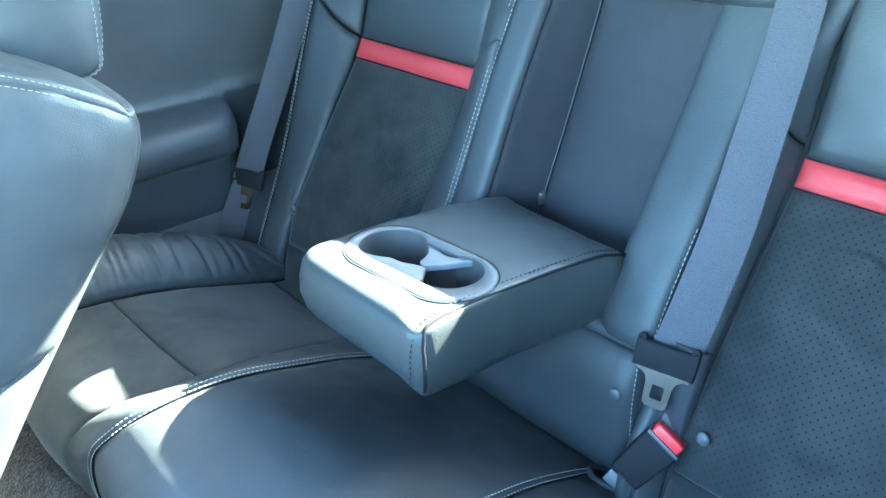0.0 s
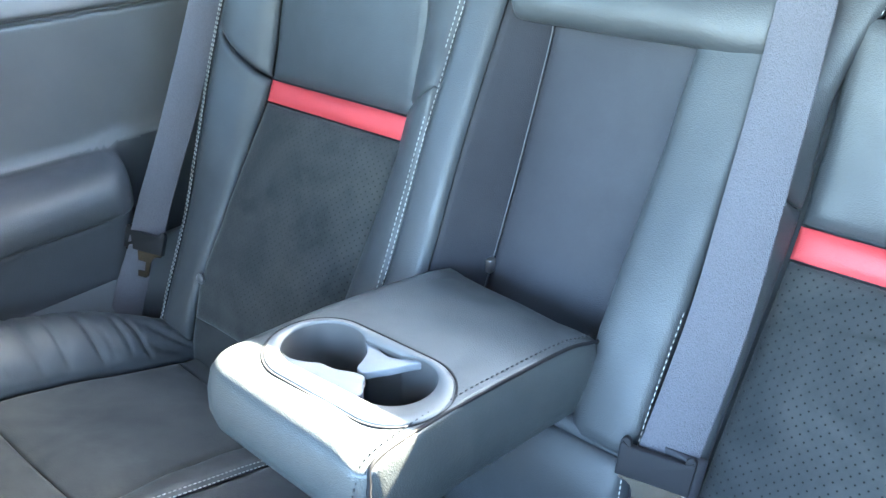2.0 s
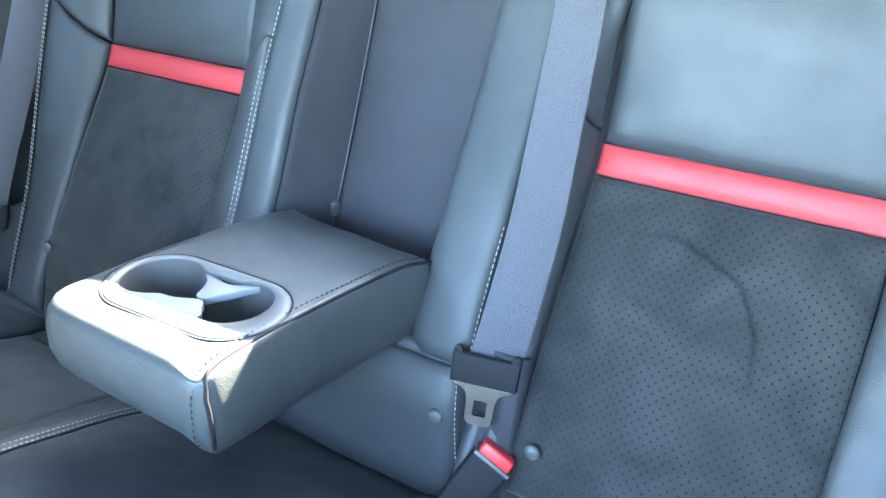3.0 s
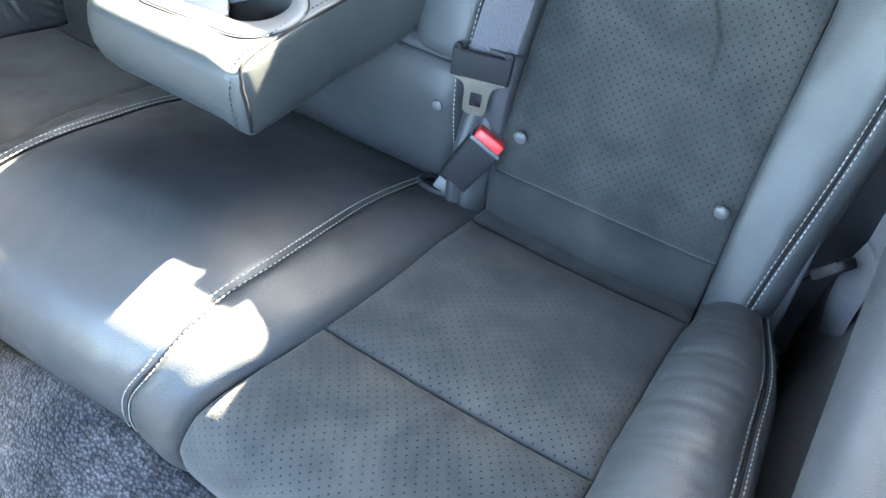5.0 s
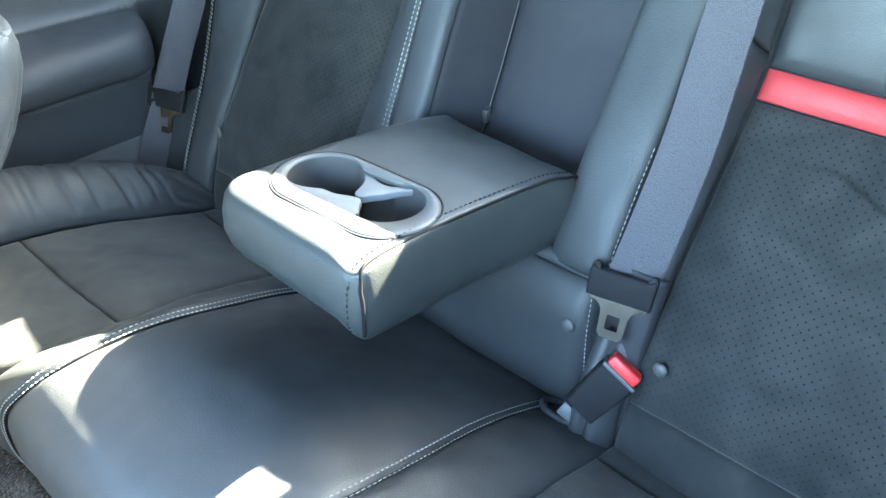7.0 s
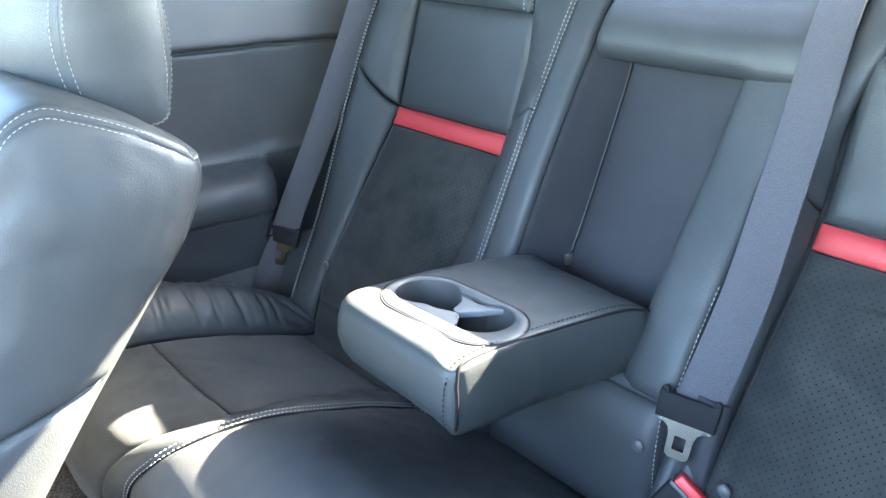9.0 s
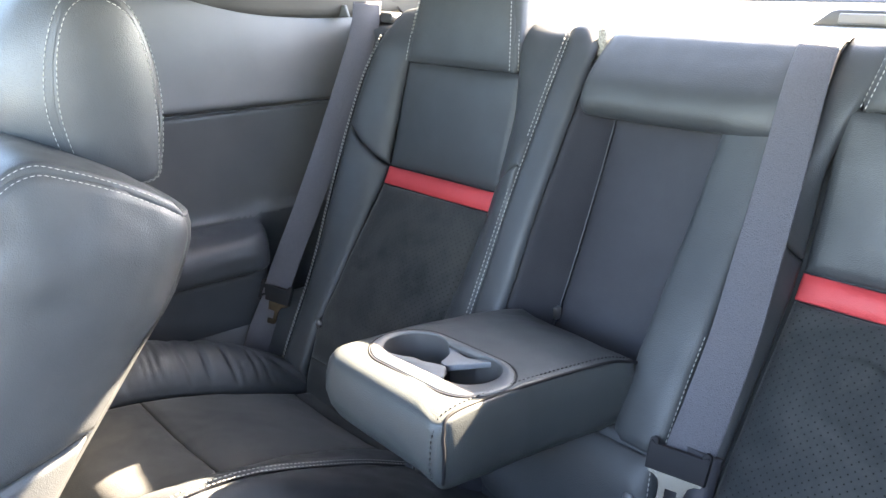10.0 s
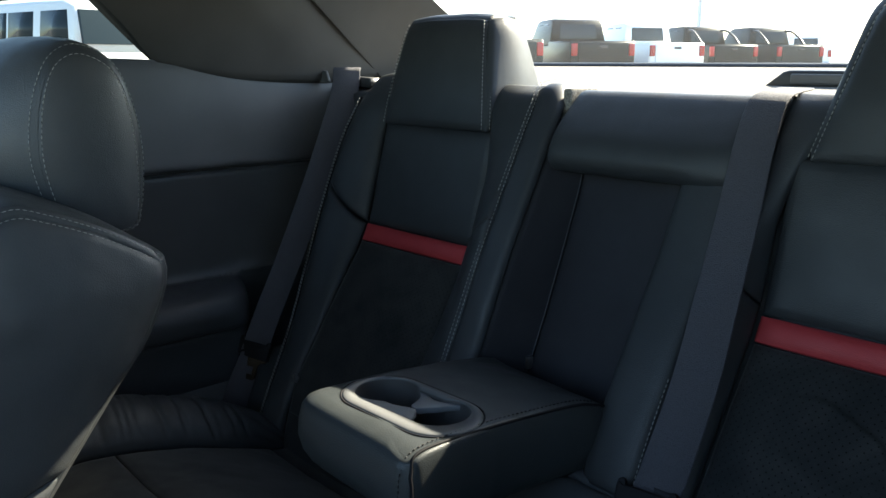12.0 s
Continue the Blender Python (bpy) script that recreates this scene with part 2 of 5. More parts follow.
def smooth_line(points, n, ends=False):
    """n points along a Catmull-Rom curve through the given ones; ends: closer together at both ends."""
    p = np.array(points, float)
    p = np.vstack([2 * p[0] - p[1], p, 2 * p[-1] - p[-2]])
    k = len(p) - 3
    fine = []
    for i in range(k):
        a, b, c, d = p[i:i + 4]
        for t in np.linspace(0, 1, 24, endpoint=False):
            fine.append(0.5 * (2 * b + (c - a) * t + (2 * a - 5 * b + 4 * c - d) * t ** 2 + (3 * b - a - 3 * c + d) * t ** 3))
    fine.append(p[-2])
    fine = np.array(fine)
    run = np.r_[0, np.cumsum(np.linalg.norm(np.diff(fine, axis=0), axis=1))]
    t = np.linspace(0, 1, n)
    if ends:
        e = min(0.2, 0.012 / max(run[-1], 1e-6))
        t = np.r_[0, e * 0.25, e * 0.6, np.linspace(e, 1 - e, n - 6), 1 - e * 0.6, 1 - e * 0.25, 1]
    return np.stack([np.interp(t * run[-1], run, fine[:, j]) for j in range(p.shape[1])], 1)


def surface(rows, nu, nv):
    """A grid of points, nv x nu, through a net of control rows."""
    across = np.stack([smooth_line(r, nu, True) for r in rows])
    return np.stack([smooth_line(across[:, i], nv, True) for i in range(across.shape[1])], 1)


def normals(grid):
    du = np.gradient(grid, axis=1)
    dv = np.gradient(grid, axis=0)
    n = np.cross(du, dv)
    return n / np.maximum(np.linalg.norm(n, axis=2, keepdims=True), 1e-9)


def runs(grid):
    u = np.concatenate([np.zeros((grid.shape[0], 1)), np.cumsum(np.linalg.norm(np.diff(grid, axis=1), axis=2), axis=1)], 1)
    v = np.concatenate([np.zeros((1, grid.shape[1])), np.cumsum(np.linalg.norm(np.diff(grid, axis=0), axis=2), axis=0)], 0)
    return u, v


def panel(rows, nu, nv, toward, puff=0.0, groove=0.0035, width=0.005, skirt=0.014, edges="lrbt", wrinkle=0.0, crease=0.0, folds=None):
    """A sewn panel: a smooth sheet through the control rows, that faces the point toward, swells by puff, sinks into the
    seams on the given edges (left, right, bottom, top of the net) and has a turned-in rim."""
    g = surface(rows, nu, nv)
    n = normals(g)
    if np.sum(n * (np.array(toward) - g)) < 0:
        n = -n
    u, v = runs(g)
    lu, lv = u[:, -1:], v[-1:, :]
    near = np.full(u.shape, 9.0)
    swell = np.ones(u.shape)
    for e, d, length in (("l", u, lu), ("r", lu - u, lu), ("b", v, lv), ("t", lv - v, lv)):
        if e in edges:
            near = np.minimum(near, d)
            swell *= 1 - np.clip(1 - d / (0.5 * length), 0, 1) ** 3
    lift = puff * swell - groove * np.exp(-(near / width) ** 2)
    if wrinkle:
        lift = lift + np.array([[wrinkle * noise.noise(Vector(q) * 22) + 0.5 * wrinkle * noise.noise(Vector(q) * 61) for q in row] for row in g])
    if crease:
        # short folds across the panel, deeper along its middle
        for j in range(g.shape[0]):
            for i in range(g.shape[1]):
                a = noise.noise(Vector((u[j, i] * 10 + 3.1, v[j, i] * 34 + 5.0 * u[j, i], 0.7)))
                b = noise.noise(Vector((u[j, i] * 9, v[j, i] * 9, 5.2)))
                c = noise.noise(Vector((u[j, i] * 14 + 7, v[j, i] * 62 - 7.0 * u[j, i], 3.7)))
                fold = max(0, 1 - abs(a) * 5) ** 1.5 + 0.6 * max(0, 1 - abs(c) * 5) ** 1.5
                lift[j, i] -= crease * fold * max(0, b + 0.32) * swell[j, i]
    if folds is not None:
        lift = lift + np.array([[folds(u[j, i], v[j, i]) for i in range(g.shape[1])] for j in range(g.shape[0])]) * swell
    g = g + n * lift[..., None]
    bm = bmesh.new()
    layer = bm.loops.layers.uv.new("UVMap")
    nv, nu = g.shape[:2]
    verts = [[bm.verts.new(g[j, i]) for i in range(nu)] for j in range(nv)]
    place = {verts[j][i]: (u[j, i], v[j, i]) for j in range(nv) for i in range(nu)}
    for j in range(nv - 1):
        for i in range(nu - 1):
            bm.faces.new((verts[j][i], verts[j][i + 1], verts[j + 1][i + 1], verts[j + 1][i]))
    if skirt:
        rim = [(0, i) for i in range(nu)] + [(j, nu - 1) for j in range(1, nv)] + [(nv - 1, i) for i in range(nu - 2, -1, -1)] + [(j, 0) for j in range(nv - 2, 0, -1)]
        low = []
        for j, i in rim:
            w = bm.verts.new(g[j, i] - n[j, i] * skirt)
            place[w] = (u[j, i], v[j, i])
            low.append(w)
        for k in range(len(rim)):
            a, b = rim[k], rim[(k + 1) % len(rim)]
            bm.faces.new((verts[a[0]][a[1]], verts[b[0]][b[1]], low[(k + 1) % len(rim)], low[k]))
    for f in bm.faces:
        for loop in f.loops:
            loop[layer].uv = place[loop.vert]
    return bm


def tube(points, radius, n=80, sides=8):
    """A round cord along a smooth line."""
    p = smooth_line(points, n) if len(points) > 2 else np.linspace(points[0], points[1], n)
    bm = bmesh.new()
    rings = []
    for i, q in enumerate(p):
        d = Vector(p[min(i + 1, len(p) - 1)] - p[max(i - 1, 0)]).normalized()
        a = d.orthogonal().normalized()
        if rings:
            a = (side - d * side.dot(d)).normalized()
        side = a
        b = d.cross(a)
        r = radius if np.isscalar(radius) else float(np.interp(i / (len(p) - 1), np.linspace(0, 1, len(radius)), radius))
        rings.append([bm.verts.new(Vector(q) + r * (math.cos(2 * math.pi * k / sides) * a + math.sin(2 * math.pi * k / sides) * b)) for k in range(sides)])
    for r0, r1 in zip(rings, rings[1:]):
        for k in range(sides):
            bm.faces.new((r0[k], r0[(k + 1) % sides], r1[(k + 1) % sides], r1[k]))
    bm.faces.new(rings[0])
    bm.faces.new(rings[-1])
    return bm


def stitches(lines, length=0.0040, gap=0.0018, radius=0.00065):
    """A row of small thread stitches along each line of points."""
    bm = bmesh.new()
    for points in lines:
        p = np.array(points, float)
        run = np.r_[0, np.cumsum(np.linalg.norm(np.diff(p, axis=0), axis=1))]
        s = gap
        while s + length < run[-1]:
            q = [Vector([np.interp(x, run, p[:, j]) for j in range(3)]) for x in (s, s + length / 2, s + length)]
            d = (q[2] - q[0]).normalized()
            a = d.orthogonal().normalized()
            b = d.cross(a)
            rings = []
            for c, r in ((q[0], radius * 0.45), (q[1], radius), (q[2], radius * 0.45)):
                rings.append([bm.verts.new(c + r * (math.cos(k * math.pi / 2) * a + math.sin(k * math.pi / 2) * b)) for k in range(4)])
            for r0, r1 in zip(rings, rings[1:]):
                for k in range(4):
                    bm.faces.new((r0[k], r0[(k + 1) % 4], r1[(k + 1) % 4], r1[k]))
            bm.faces.new(rings[0])
            bm.faces.new(rings[-1])
            s += length + gap
    return bm


def stitch_rows(lines, parent, mat=None, label="pale twin stitching", **sizes):
    """Each line becomes a part of its own: one row of thread."""
    for line in lines:
        part("seam_thread", stitches([line], **sizes), mat or THREAD, parent, label)


def box(lo, hi, bevel=0.0, segments=3):
    bm = bmesh.new()
    bmesh.ops.create_cube(bm, size=1)
    for v in bm.verts:
        v.co = Vector([lo[i] + (v.co[i] + 0.5) * (hi[i] - lo[i]) for i in range(3)])
    if bevel:
        bmesh.ops.bevel(bm, geom=list(bm.edges), offset=bevel, segments=segments, profile=0.5, affect="EDGES")
    return bm


def prism(outline, axis, lo, hi, bevel=0.0, segments=2):
    """A closed outline (two coordinates, the axis left out) drawn out from lo to hi along an axis."""
    bm = bmesh.new()
    put = {"x": lambda a, b, c: (c, a, b), "y": lambda a, b, c: (a, c, b), "z": lambda a, b, c: (a, b, c)}[axis]
    one = [bm.verts.new(put(a, b, lo)) for a, b in outline]
    two = [bm.verts.new(put(a, b, hi)) for a, b in outline]
    bm.faces.new(one)
    bm.faces.new(two[::-1])
    for k in range(len(one)):
        bm.faces.new((one[k], two[k], two[(k + 1) % len(one)], one[(k + 1) % len(one)]))
    bmesh.ops.recalc_face_normals(bm, faces=bm.faces)
    if bevel:
        rims = [e for e in bm.edges if all(len(f.verts) > 4 for f in e.link_faces) or any(len(f.verts) != 4 for f in e.link_faces)] or list(bm.edges)
        bmesh.ops.bevel(bm, geom=rims, offset=bevel, segments=segments, profile=0.5, affect="EDGES")
    return bm


def moved(bm, m):
    bmesh.ops.transform(bm, matrix=m, verts=bm.verts)
    return bm


def ribbon(points, across, thick=0.0012, n=60):
    """A strap along a smooth line; across: the half-width vector, or one for each point."""
    p = smooth_line(points, n)
    a = np.array(across, float)
    a = np.tile(a, (n, 1)) if a.ndim == 1 else smooth_line(a, n)
    bm = bmesh.new()
    layer = bm.loops.layers.uv.new("UVMap")
    run = np.r_[0, np.cumsum(np.linalg.norm(np.diff(p, axis=0), axis=1))]
    half = np.linalg.norm(a[0])
    rows, uv = [], {}
    for i in range(n):
        d = Vector(p[min(i + 1, n - 1)] - p[max(i - 1, 0)]).normalized()
        side = Vector(a[i])
        up = d.cross(side).normalized() * thick
        row = [bm.verts.new(Vector(p[i]) + side * k + up * s) for k, s in ((-1, 0.2), (-0.94, 1), (0, 1), (0.94, 1), (1, 0.2), (1, -0.2), (0.94, -1), (0, -1), (-0.94, -1), (-1, -0.2))]
        for w, k in zip(row, (-1, -0.94, 0, 0.94, 1, 1, 0.94, 0, -0.94, -1)):
            uv[w] = (k * half, run[i])
        rows.append(row)
    for r0, r1 in zip(rows, rows[1:]):
        for k in range(10):
            bm.faces.new((r0[k], r0[(k + 1) % 10], r1[(k + 1) % 10], r1[k]))
    bm.faces.new(rows[0])
    bm.faces.new(rows[-1])
    for f in bm.faces:
        for loop in f.loops:
            loop[layer].uv = uv[loop.vert]
    return bm


AHEAD = (0.1, -3.0, 1.6)

# ---- car shell and ground ----
ground_m = plastic("pale_asphalt", (0.16, 0.158, 0.15), (0.22, 0.217, 0.205), 0.9, 60.0)
bm = bmesh.new()
bmesh.ops.create_grid(bm, x_segments=160, y_segments=160, size=600)
for v in bm.verts:
    # the car park climbs a little behind the car
    k = min(1, max(0, (v.co.y - 3) / 14))
    v.co.z = -0.20 + 0.20 * k * k * (3 - 2 * k)
tagged(part("ground", bm, ground_m), "pale worn asphalt car park", "ground", kind="structure")

rows = []
for y, z in ((0.2, 0.10), (-0.40, 0.10), (-0.545, 0.17), (-0.568, 0.203), (-0.61, 0.190), (-0.73, 0.11), (-0.85, 0.08), (-1.5, 0.08)):
    rows.append([(x, y, z + 0.05 * math.exp(-(x / 0.12) ** 2) * (y < -0.5)) for x in (-0.72, -0.4, -0.15, -0.08, 0, 0.08, 0.15, 0.4, 0.72)])
tagged(part("floor", panel(rows, 120, 120, (0, -1, 5), edges="", wrinkle=0.003, skirt=0.03), CARPET), "worn black carpet of the rear footwell", "floor", kind="structure")

# ---- inside of the body: side panels, pillars, shelf, roof ----
SIDE = ((0.862, 0.690), (0.845, 0.680), (0.80, 0.668), (0.74, 0.660), (0.713, 0.656), (0.706, 0.660), (0.702, 0.674), (0.698, 0.674), (0.692, 0.668), (0.64, 0.677), (0.58, 0.682), (0.540, 0.682), (0.524, 0.678), (0.517, 0.670), (0.515, 0.650), (0.511, 0.615), (0.501, 0.592), (0.484, 0.580), (0.466, 0.578), (0.452, 0.582), (0.447, 0.592), (0.443, 0.602), (0.438, 0.598), (0.40, 0.603), (0.352, 0.607), (0.346, 0.616), (0.340, 0.617), (0.334, 0.610), (0.29, 0.610), (0.276, 0.592), (0.266, 0.590), (0.256, 0.600), (0.20, 0.610), (0.10, 0.615))


def side_panel(s, name, y0, label):
    rows = []
    for y in sorted({*np.linspace(y0, -0.21, 12), -0.19, -0.175, -0.16, -0.15, -0.14, -0.12, -0.085, -0.06, 0.0, 0.10, 0.25}):
        k = min(1, max(0, (-0.130 - y) / 0.055))
        k = math.sqrt(max(0, 1 - (1 - k) ** 2))
        row = []
        for z, x in SIDE:
            if 0.345 < z < 0.53:
                x = 0.672 + (x - 0.672) * k
            elif z <= 0.345:
                x = 0.660 + (x - 0.660) * max(0.35, k)
            row.append((s * x, y, z + 0.022 * max(0, (-0.08 - y) / 0.15) * math.exp(-((z - 0.86) / 0.05) ** 2) * (y < -0.08) * (y > -0.24) + (0.022 if y <= -0.24 else 0) * math.exp(-((z - 0.86) / 0.05) ** 2)))
        rows.append(row)
    bm = bmesh.new()
    fine = [[Vector(q) for q in smooth_line(r, 260)] for r in rows]
    v = [[bm.verts.new(q) for q in r] for r in fine]
    for a, b in zip(v, v[1:]):
        for i in range(len(a) - 1):
            bm.faces.new((a[i], a[i + 1], b[i + 1], b[i]))
    back = [[bm.verts.new((q.x + s * 0.02, q.y, q.z)) for q in r] for r in fine]
    for a, b in zip(back, back[1:]):
        for i in range(len(a) - 1):
            bm.faces.new((a[i], b[i], b[i + 1], a[i + 1]))
    for i in range(len(v[0]) - 1):
        bm.faces.new((v[0][i], back[0][i], back[0][i + 1], v[0][i + 1]))
        bm.faces.new((v[-1][i], v[-1][i + 1], back[-1][i + 1], back[-1][i]))
    for j in range(len(v) - 1):
        bm.faces.new((v[j][0], v[j + 1][0], back[j + 1][0], back[j][0]))
        bm.faces.new((v[j][-1], back[j][-1], back[j + 1][-1], v[j + 1][-1]))
    wall = part(name, bm, PANEL)
    # the padded rest and everything under it is of softer, darker stuff
    wall.data.materials.append(PANEL_SOFT)
    for f in wall.data.polygons:
        f.material_index = int(f.center.z < 0.519)
    return tagged(wall, label, "side panel", kind="structure")


side_panel(-1, "wall_left", -1.25, "moulded black side panel with a padded armrest")
side_panel(1, "wall_right", -0.57, "moulded black side panel with a padded armrest")

for s, name in ((-1, "wall_quarter_left"), (1, "wall_quarter_right")):
    # the pillar cover between the side window and the rear window
    low = [(-0.238, 0.870), (-0.18, 0.858), (-0.11, 0.846), (-0.01, 0.840), (0.12, 0.842), (0.29, 0.862)]
    high = [(-0.545, 1.15), (-0.55, 1.152), (-0.47, 1.155), (-0.38, 1.155), (-0.29, 1.15), (-0.20, 1.14)]
    rows = []
    for k in np.linspace(0, 1, 7):
        row = []
        for i, ((ya, za), (yb, zb)) in enumerate(zip(low, high)):
            bow = math.sin(math.pi * k) * (0.05 * (i == 5) - 0.004 * (i == 0))
            row.append((s * (0.690 - 0.028 * i / 5 - 0.10 * k ** 1.4), ya + (yb - ya) * k + bow, za + (zb - za) * k + abs(bow) * (1 if i == 5 else 0.4)))
        rows.append(row)
    tagged(part(name, panel(rows, 40, 40, (0, -0.5, 0.9), puff=0.004, groove=0.006, width=0.008, skirt=0.02, edges="lrb"), TRIM), "dark grey pillar trim", "pillar", kind="structure")
    rows = []
    for k in np.linspace(0, 1, 5):
        rows.append([(s * (0.672 - 0.09 * k), 0.20 - 0.40 * k, 0.845 + 0.30 * k), (s * (0.662 - 0.09 * k), 0.29 - 0.39 * k, 0.860 + 0.28 * k), (s * (0.645 - 0.08 * k), 0.40 - 0.36 * k, 0.865 + 0.24 * k), (s * (0.612 + 0.02 * math.sin(math.pi * k) - 0.06 * k), 0.505 - 0.41 * k, 0.866 + 0.212 * k)])
    tagged(part(name.replace("quarter", "rear_pillar"), panel(rows, 24, 24, (0, -0.5, 0.9), puff=0.003, skirt=0.02, edges=""), TRIM), "dark grey rear pillar trim", "pillar", kind="structure")

for s, name in ((-1, "trim_left"), (1, "trim_right")):
    # closes the gap between the seat back and the side panel, with a small ledge on top
    rows = [[(s * (0.540 + 0.15 * k), 0.060 + 0.02 * k - 0.17 * (0.8 - z) * (z < 0.8), z) for k in np.linspace(0, 1, 4)] for z in (0.12, 0.3, 0.5, 0.7, 0.80, 0.822)]
    rows += [[(s * (0.540 + 0.15 * k), y, z) for k in np.linspace(0, 1, 4)] for y, z in ((0.088, 0.832), (0.115, 0.836), (0.146, 0.838))]
    tagged(part(name, panel(rows, 14, 40, AHEAD, edges="", skirt=0.01), PANEL_SOFT), "black trim beside the seat back", "trim", kind="structure")

tagged(part("wall_rear", box((-0.70, 0.150, 0.02), (0.70, 0.165, 0.833), 0.004), VINYL), "black panel between cabin and boot", "wall", kind="structure")
for s, name in ((-1, "wall_boot_left"), (1, "wall_boot_right")):
    tagged(part(name, box((min(s * 0.70, s * 0.72), 0.168, 0.02), (max(s * 0.70, s * 0.72), 0.56, 0.845), 0.004), VINYL), "black boot side panel", "wall", kind="structure")
# unseen: pillar drawn out forward, and a panel added, to limit door light
tagged(part("wall_pillar", panel([[(0.712 - 0.04 * max(0, z - 0.86), y, z) for y in (-0.575, -0.70, -0.84)] for z in (0.08, 0.4, 0.7, 0.86, 1.0, 1.2)], 14, 24, (0, -1, 0.5), edges="", skirt=0.05), PANEL), "unseen plain wall, widened past the door pillar to limit light", "pillar", kind="structure")
tagged(part("wall_door", panel([[(0.705 + 0.02 * math.sin(8 * z), y, z) for y in (-0.85, -1.2, -1.6)] for z in (0.08, 0.25, 0.4, 0.55)], 20, 20, (0, -1, 0.3), edges="", skirt=0.05), PANEL), "unseen plain black panel added to hold back low door light", "door panel", kind="structure")

# unseen wall, added to stop low sky and ground light from ahead
tagged(part("wall_front", box((-0.74, -1.85, 0.05), (0.74, -1.78, 0.80), 0.02), PANEL), "plain dark wall, unseen, added to close the front of the cabin", "wall", kind="structure")

# unseen block, added to keep windscreen light off the right rear seat
tagged(part("blocker_front_right", box((0.34, -1.36, 0.05), (0.66, -1.24, 0.85), 0.05), LEATHER_LIGHTENED), "unseen bulk added to shade the right rear seat", "wall", kind="structure")

for s, name in ((-1, "trim_sill_left"), (1, "trim_sill_right")):
    rows = [[(s * x, y, z) for x, z in ((0.566, 0.16), (0.574, 0.245), (0.586, 0.285), (0.600, 0.330), (0.618, 0.385))] for y in (-0.60, -0.4, -0.2, -0.05, 0.04)]
    tagged(part(name, panel(rows, 20, 24, (0, -0.5, 1.5), edges="", skirt=0.02), PANEL), "black plastic filler beside the cushion", "trim", kind="structure")
rows = [[(x, y * (1 - 0.14 * (x / 0.62) ** 2 * (y > 0.3)), z) for x in (-0.66, -0.45, -0.2, 0, 0.2, 0.45, 0.66)] for y, z in ((0.085, 0.828), (0.14, 0.836), (0.25, 0.845), (0.38, 0.855), (0.50, 0.864), (0.575, 0.867), (0.60, 0.850))]
tagged(part("parcel_shelf", panel(rows, 40, 30, (0, 0, 5), edges="", skirt=0.03), FELT), "pale felt rear parcel shelf in full sun", "parcel shelf", kind="structure")
rows = [[(x, y, z - 0.03 * (x / 0.55) ** 2 * (y < 0.05)) for x in (-0.58, -0.3, 0, 0.3, 0.58)] for y, z in ((0.10, 1.090), (-0.02, 1.135), (-0.3, 1.19), (-0.8, 1.21), (-1.3, 1.18))]
tagged(part("ceiling", panel(rows, 24, 30, (0, -0.5, 0), edges="", skirt=-0.03), TRIM), "dark grey cloth headlining", "ceiling", kind="structure")

GLASS = bpy.data.materials.new("window_glass")
GLASS.use_nodes = True
_t = GLASS.node_tree
_t.nodes.remove(_t.nodes["Principled BSDF"])
_clear, _gloss, _mixer = (_t.nodes.new(k) for k in ("ShaderNodeBsdfTransparent", "ShaderNodeBsdfGlossy", "ShaderNodeMixShader"))
_clear.inputs["Color"].default_value = (0.93, 0.96, 0.95, 1)
_gloss.inputs["Roughness"].default_value = 0.02
_mixer.inputs[0].default_value = 0.02
# a thin translucent film, added to give the haze and glare over the view
_veil, _film = _t.nodes.new("ShaderNodeBsdfTranslucent"), _t.nodes.new("ShaderNodeMixShader")
_veil.inputs["Color"].default_value = (0.8, 0.8, 0.8, 1)
_uneven, _amount = _t.nodes.new("ShaderNodeTexNoise"), _t.nodes.new("ShaderNodeMapRange")
_uneven.inputs["Scale"].default_value, _uneven.inputs["Detail"].default_value = 14.0, 6.0
_amount.inputs["To Min"].default_value, _amount.inputs["To Max"].default_value = 0.008, 0.022
_t.links.new(_uneven.outputs[0], _amount.inputs["Value"])
_t.links.new(_amount.outputs[0], _film.inputs[0])
_t.links.new(_clear.outputs[0], _film.inputs[1])
_t.links.new(_veil.outputs[0], _film.inputs[2])
for a, b in ((_film.outputs[0], _mixer.inputs[1]), (_gloss.outputs[0], _mixer.inputs[2]), (_mixer.outputs[0], _t.nodes["Material Output"].inputs["Surface"])):
    _t.links.new(a, b)
def glass_point(x, k):
    """A point of the rear glass: x across at the base, k from the base up to the header."""
    side = (x / 0.61) ** 2
    wide = 1 + (0.033 * math.sin(math.pi * k) - 0.10 * k)
    return (x * wide, 0.575 - 0.07 * side - (0.475 - 0.07 * side) * k, 0.867 + 0.213 * k + 0.012 * (1 - side) * math.sin(math.pi * k))


rows = [[glass_point(x, k) for x in (-0.61, -0.45, -0.2, 0, 0.2, 0.45, 0.61)] for k in np.linspace(0, 1, 6)]
pane = part("window_1", panel(rows, 24, 24, (0, 3, 3), edges="", groove=0, skirt=0.0), GLASS)
pane.visible_shadow = False
tagged(pane, "clear sloping rear window glass", "window", kind="structure")
# side glass; its tint is added to cut the light from the left
TINT = bpy.data.materials.new("dimming_window_glass")
TINT.use_nodes = True
_t = TINT.node_tree
_t.nodes.remove(_t.nodes["Principled BSDF"])
_clear, _gloss, _mixer = (_t.nodes.new(k) for k in ("ShaderNodeBsdfTransparent", "ShaderNodeBsdfGlossy", "ShaderNodeMixShader"))
_clear.inputs["Color"].default_value = (0.58, 0.62, 0.61, 1)
_gloss.inputs["Roughness"].default_value = 0.02
_mixer.inputs[0].default_value = 0.03
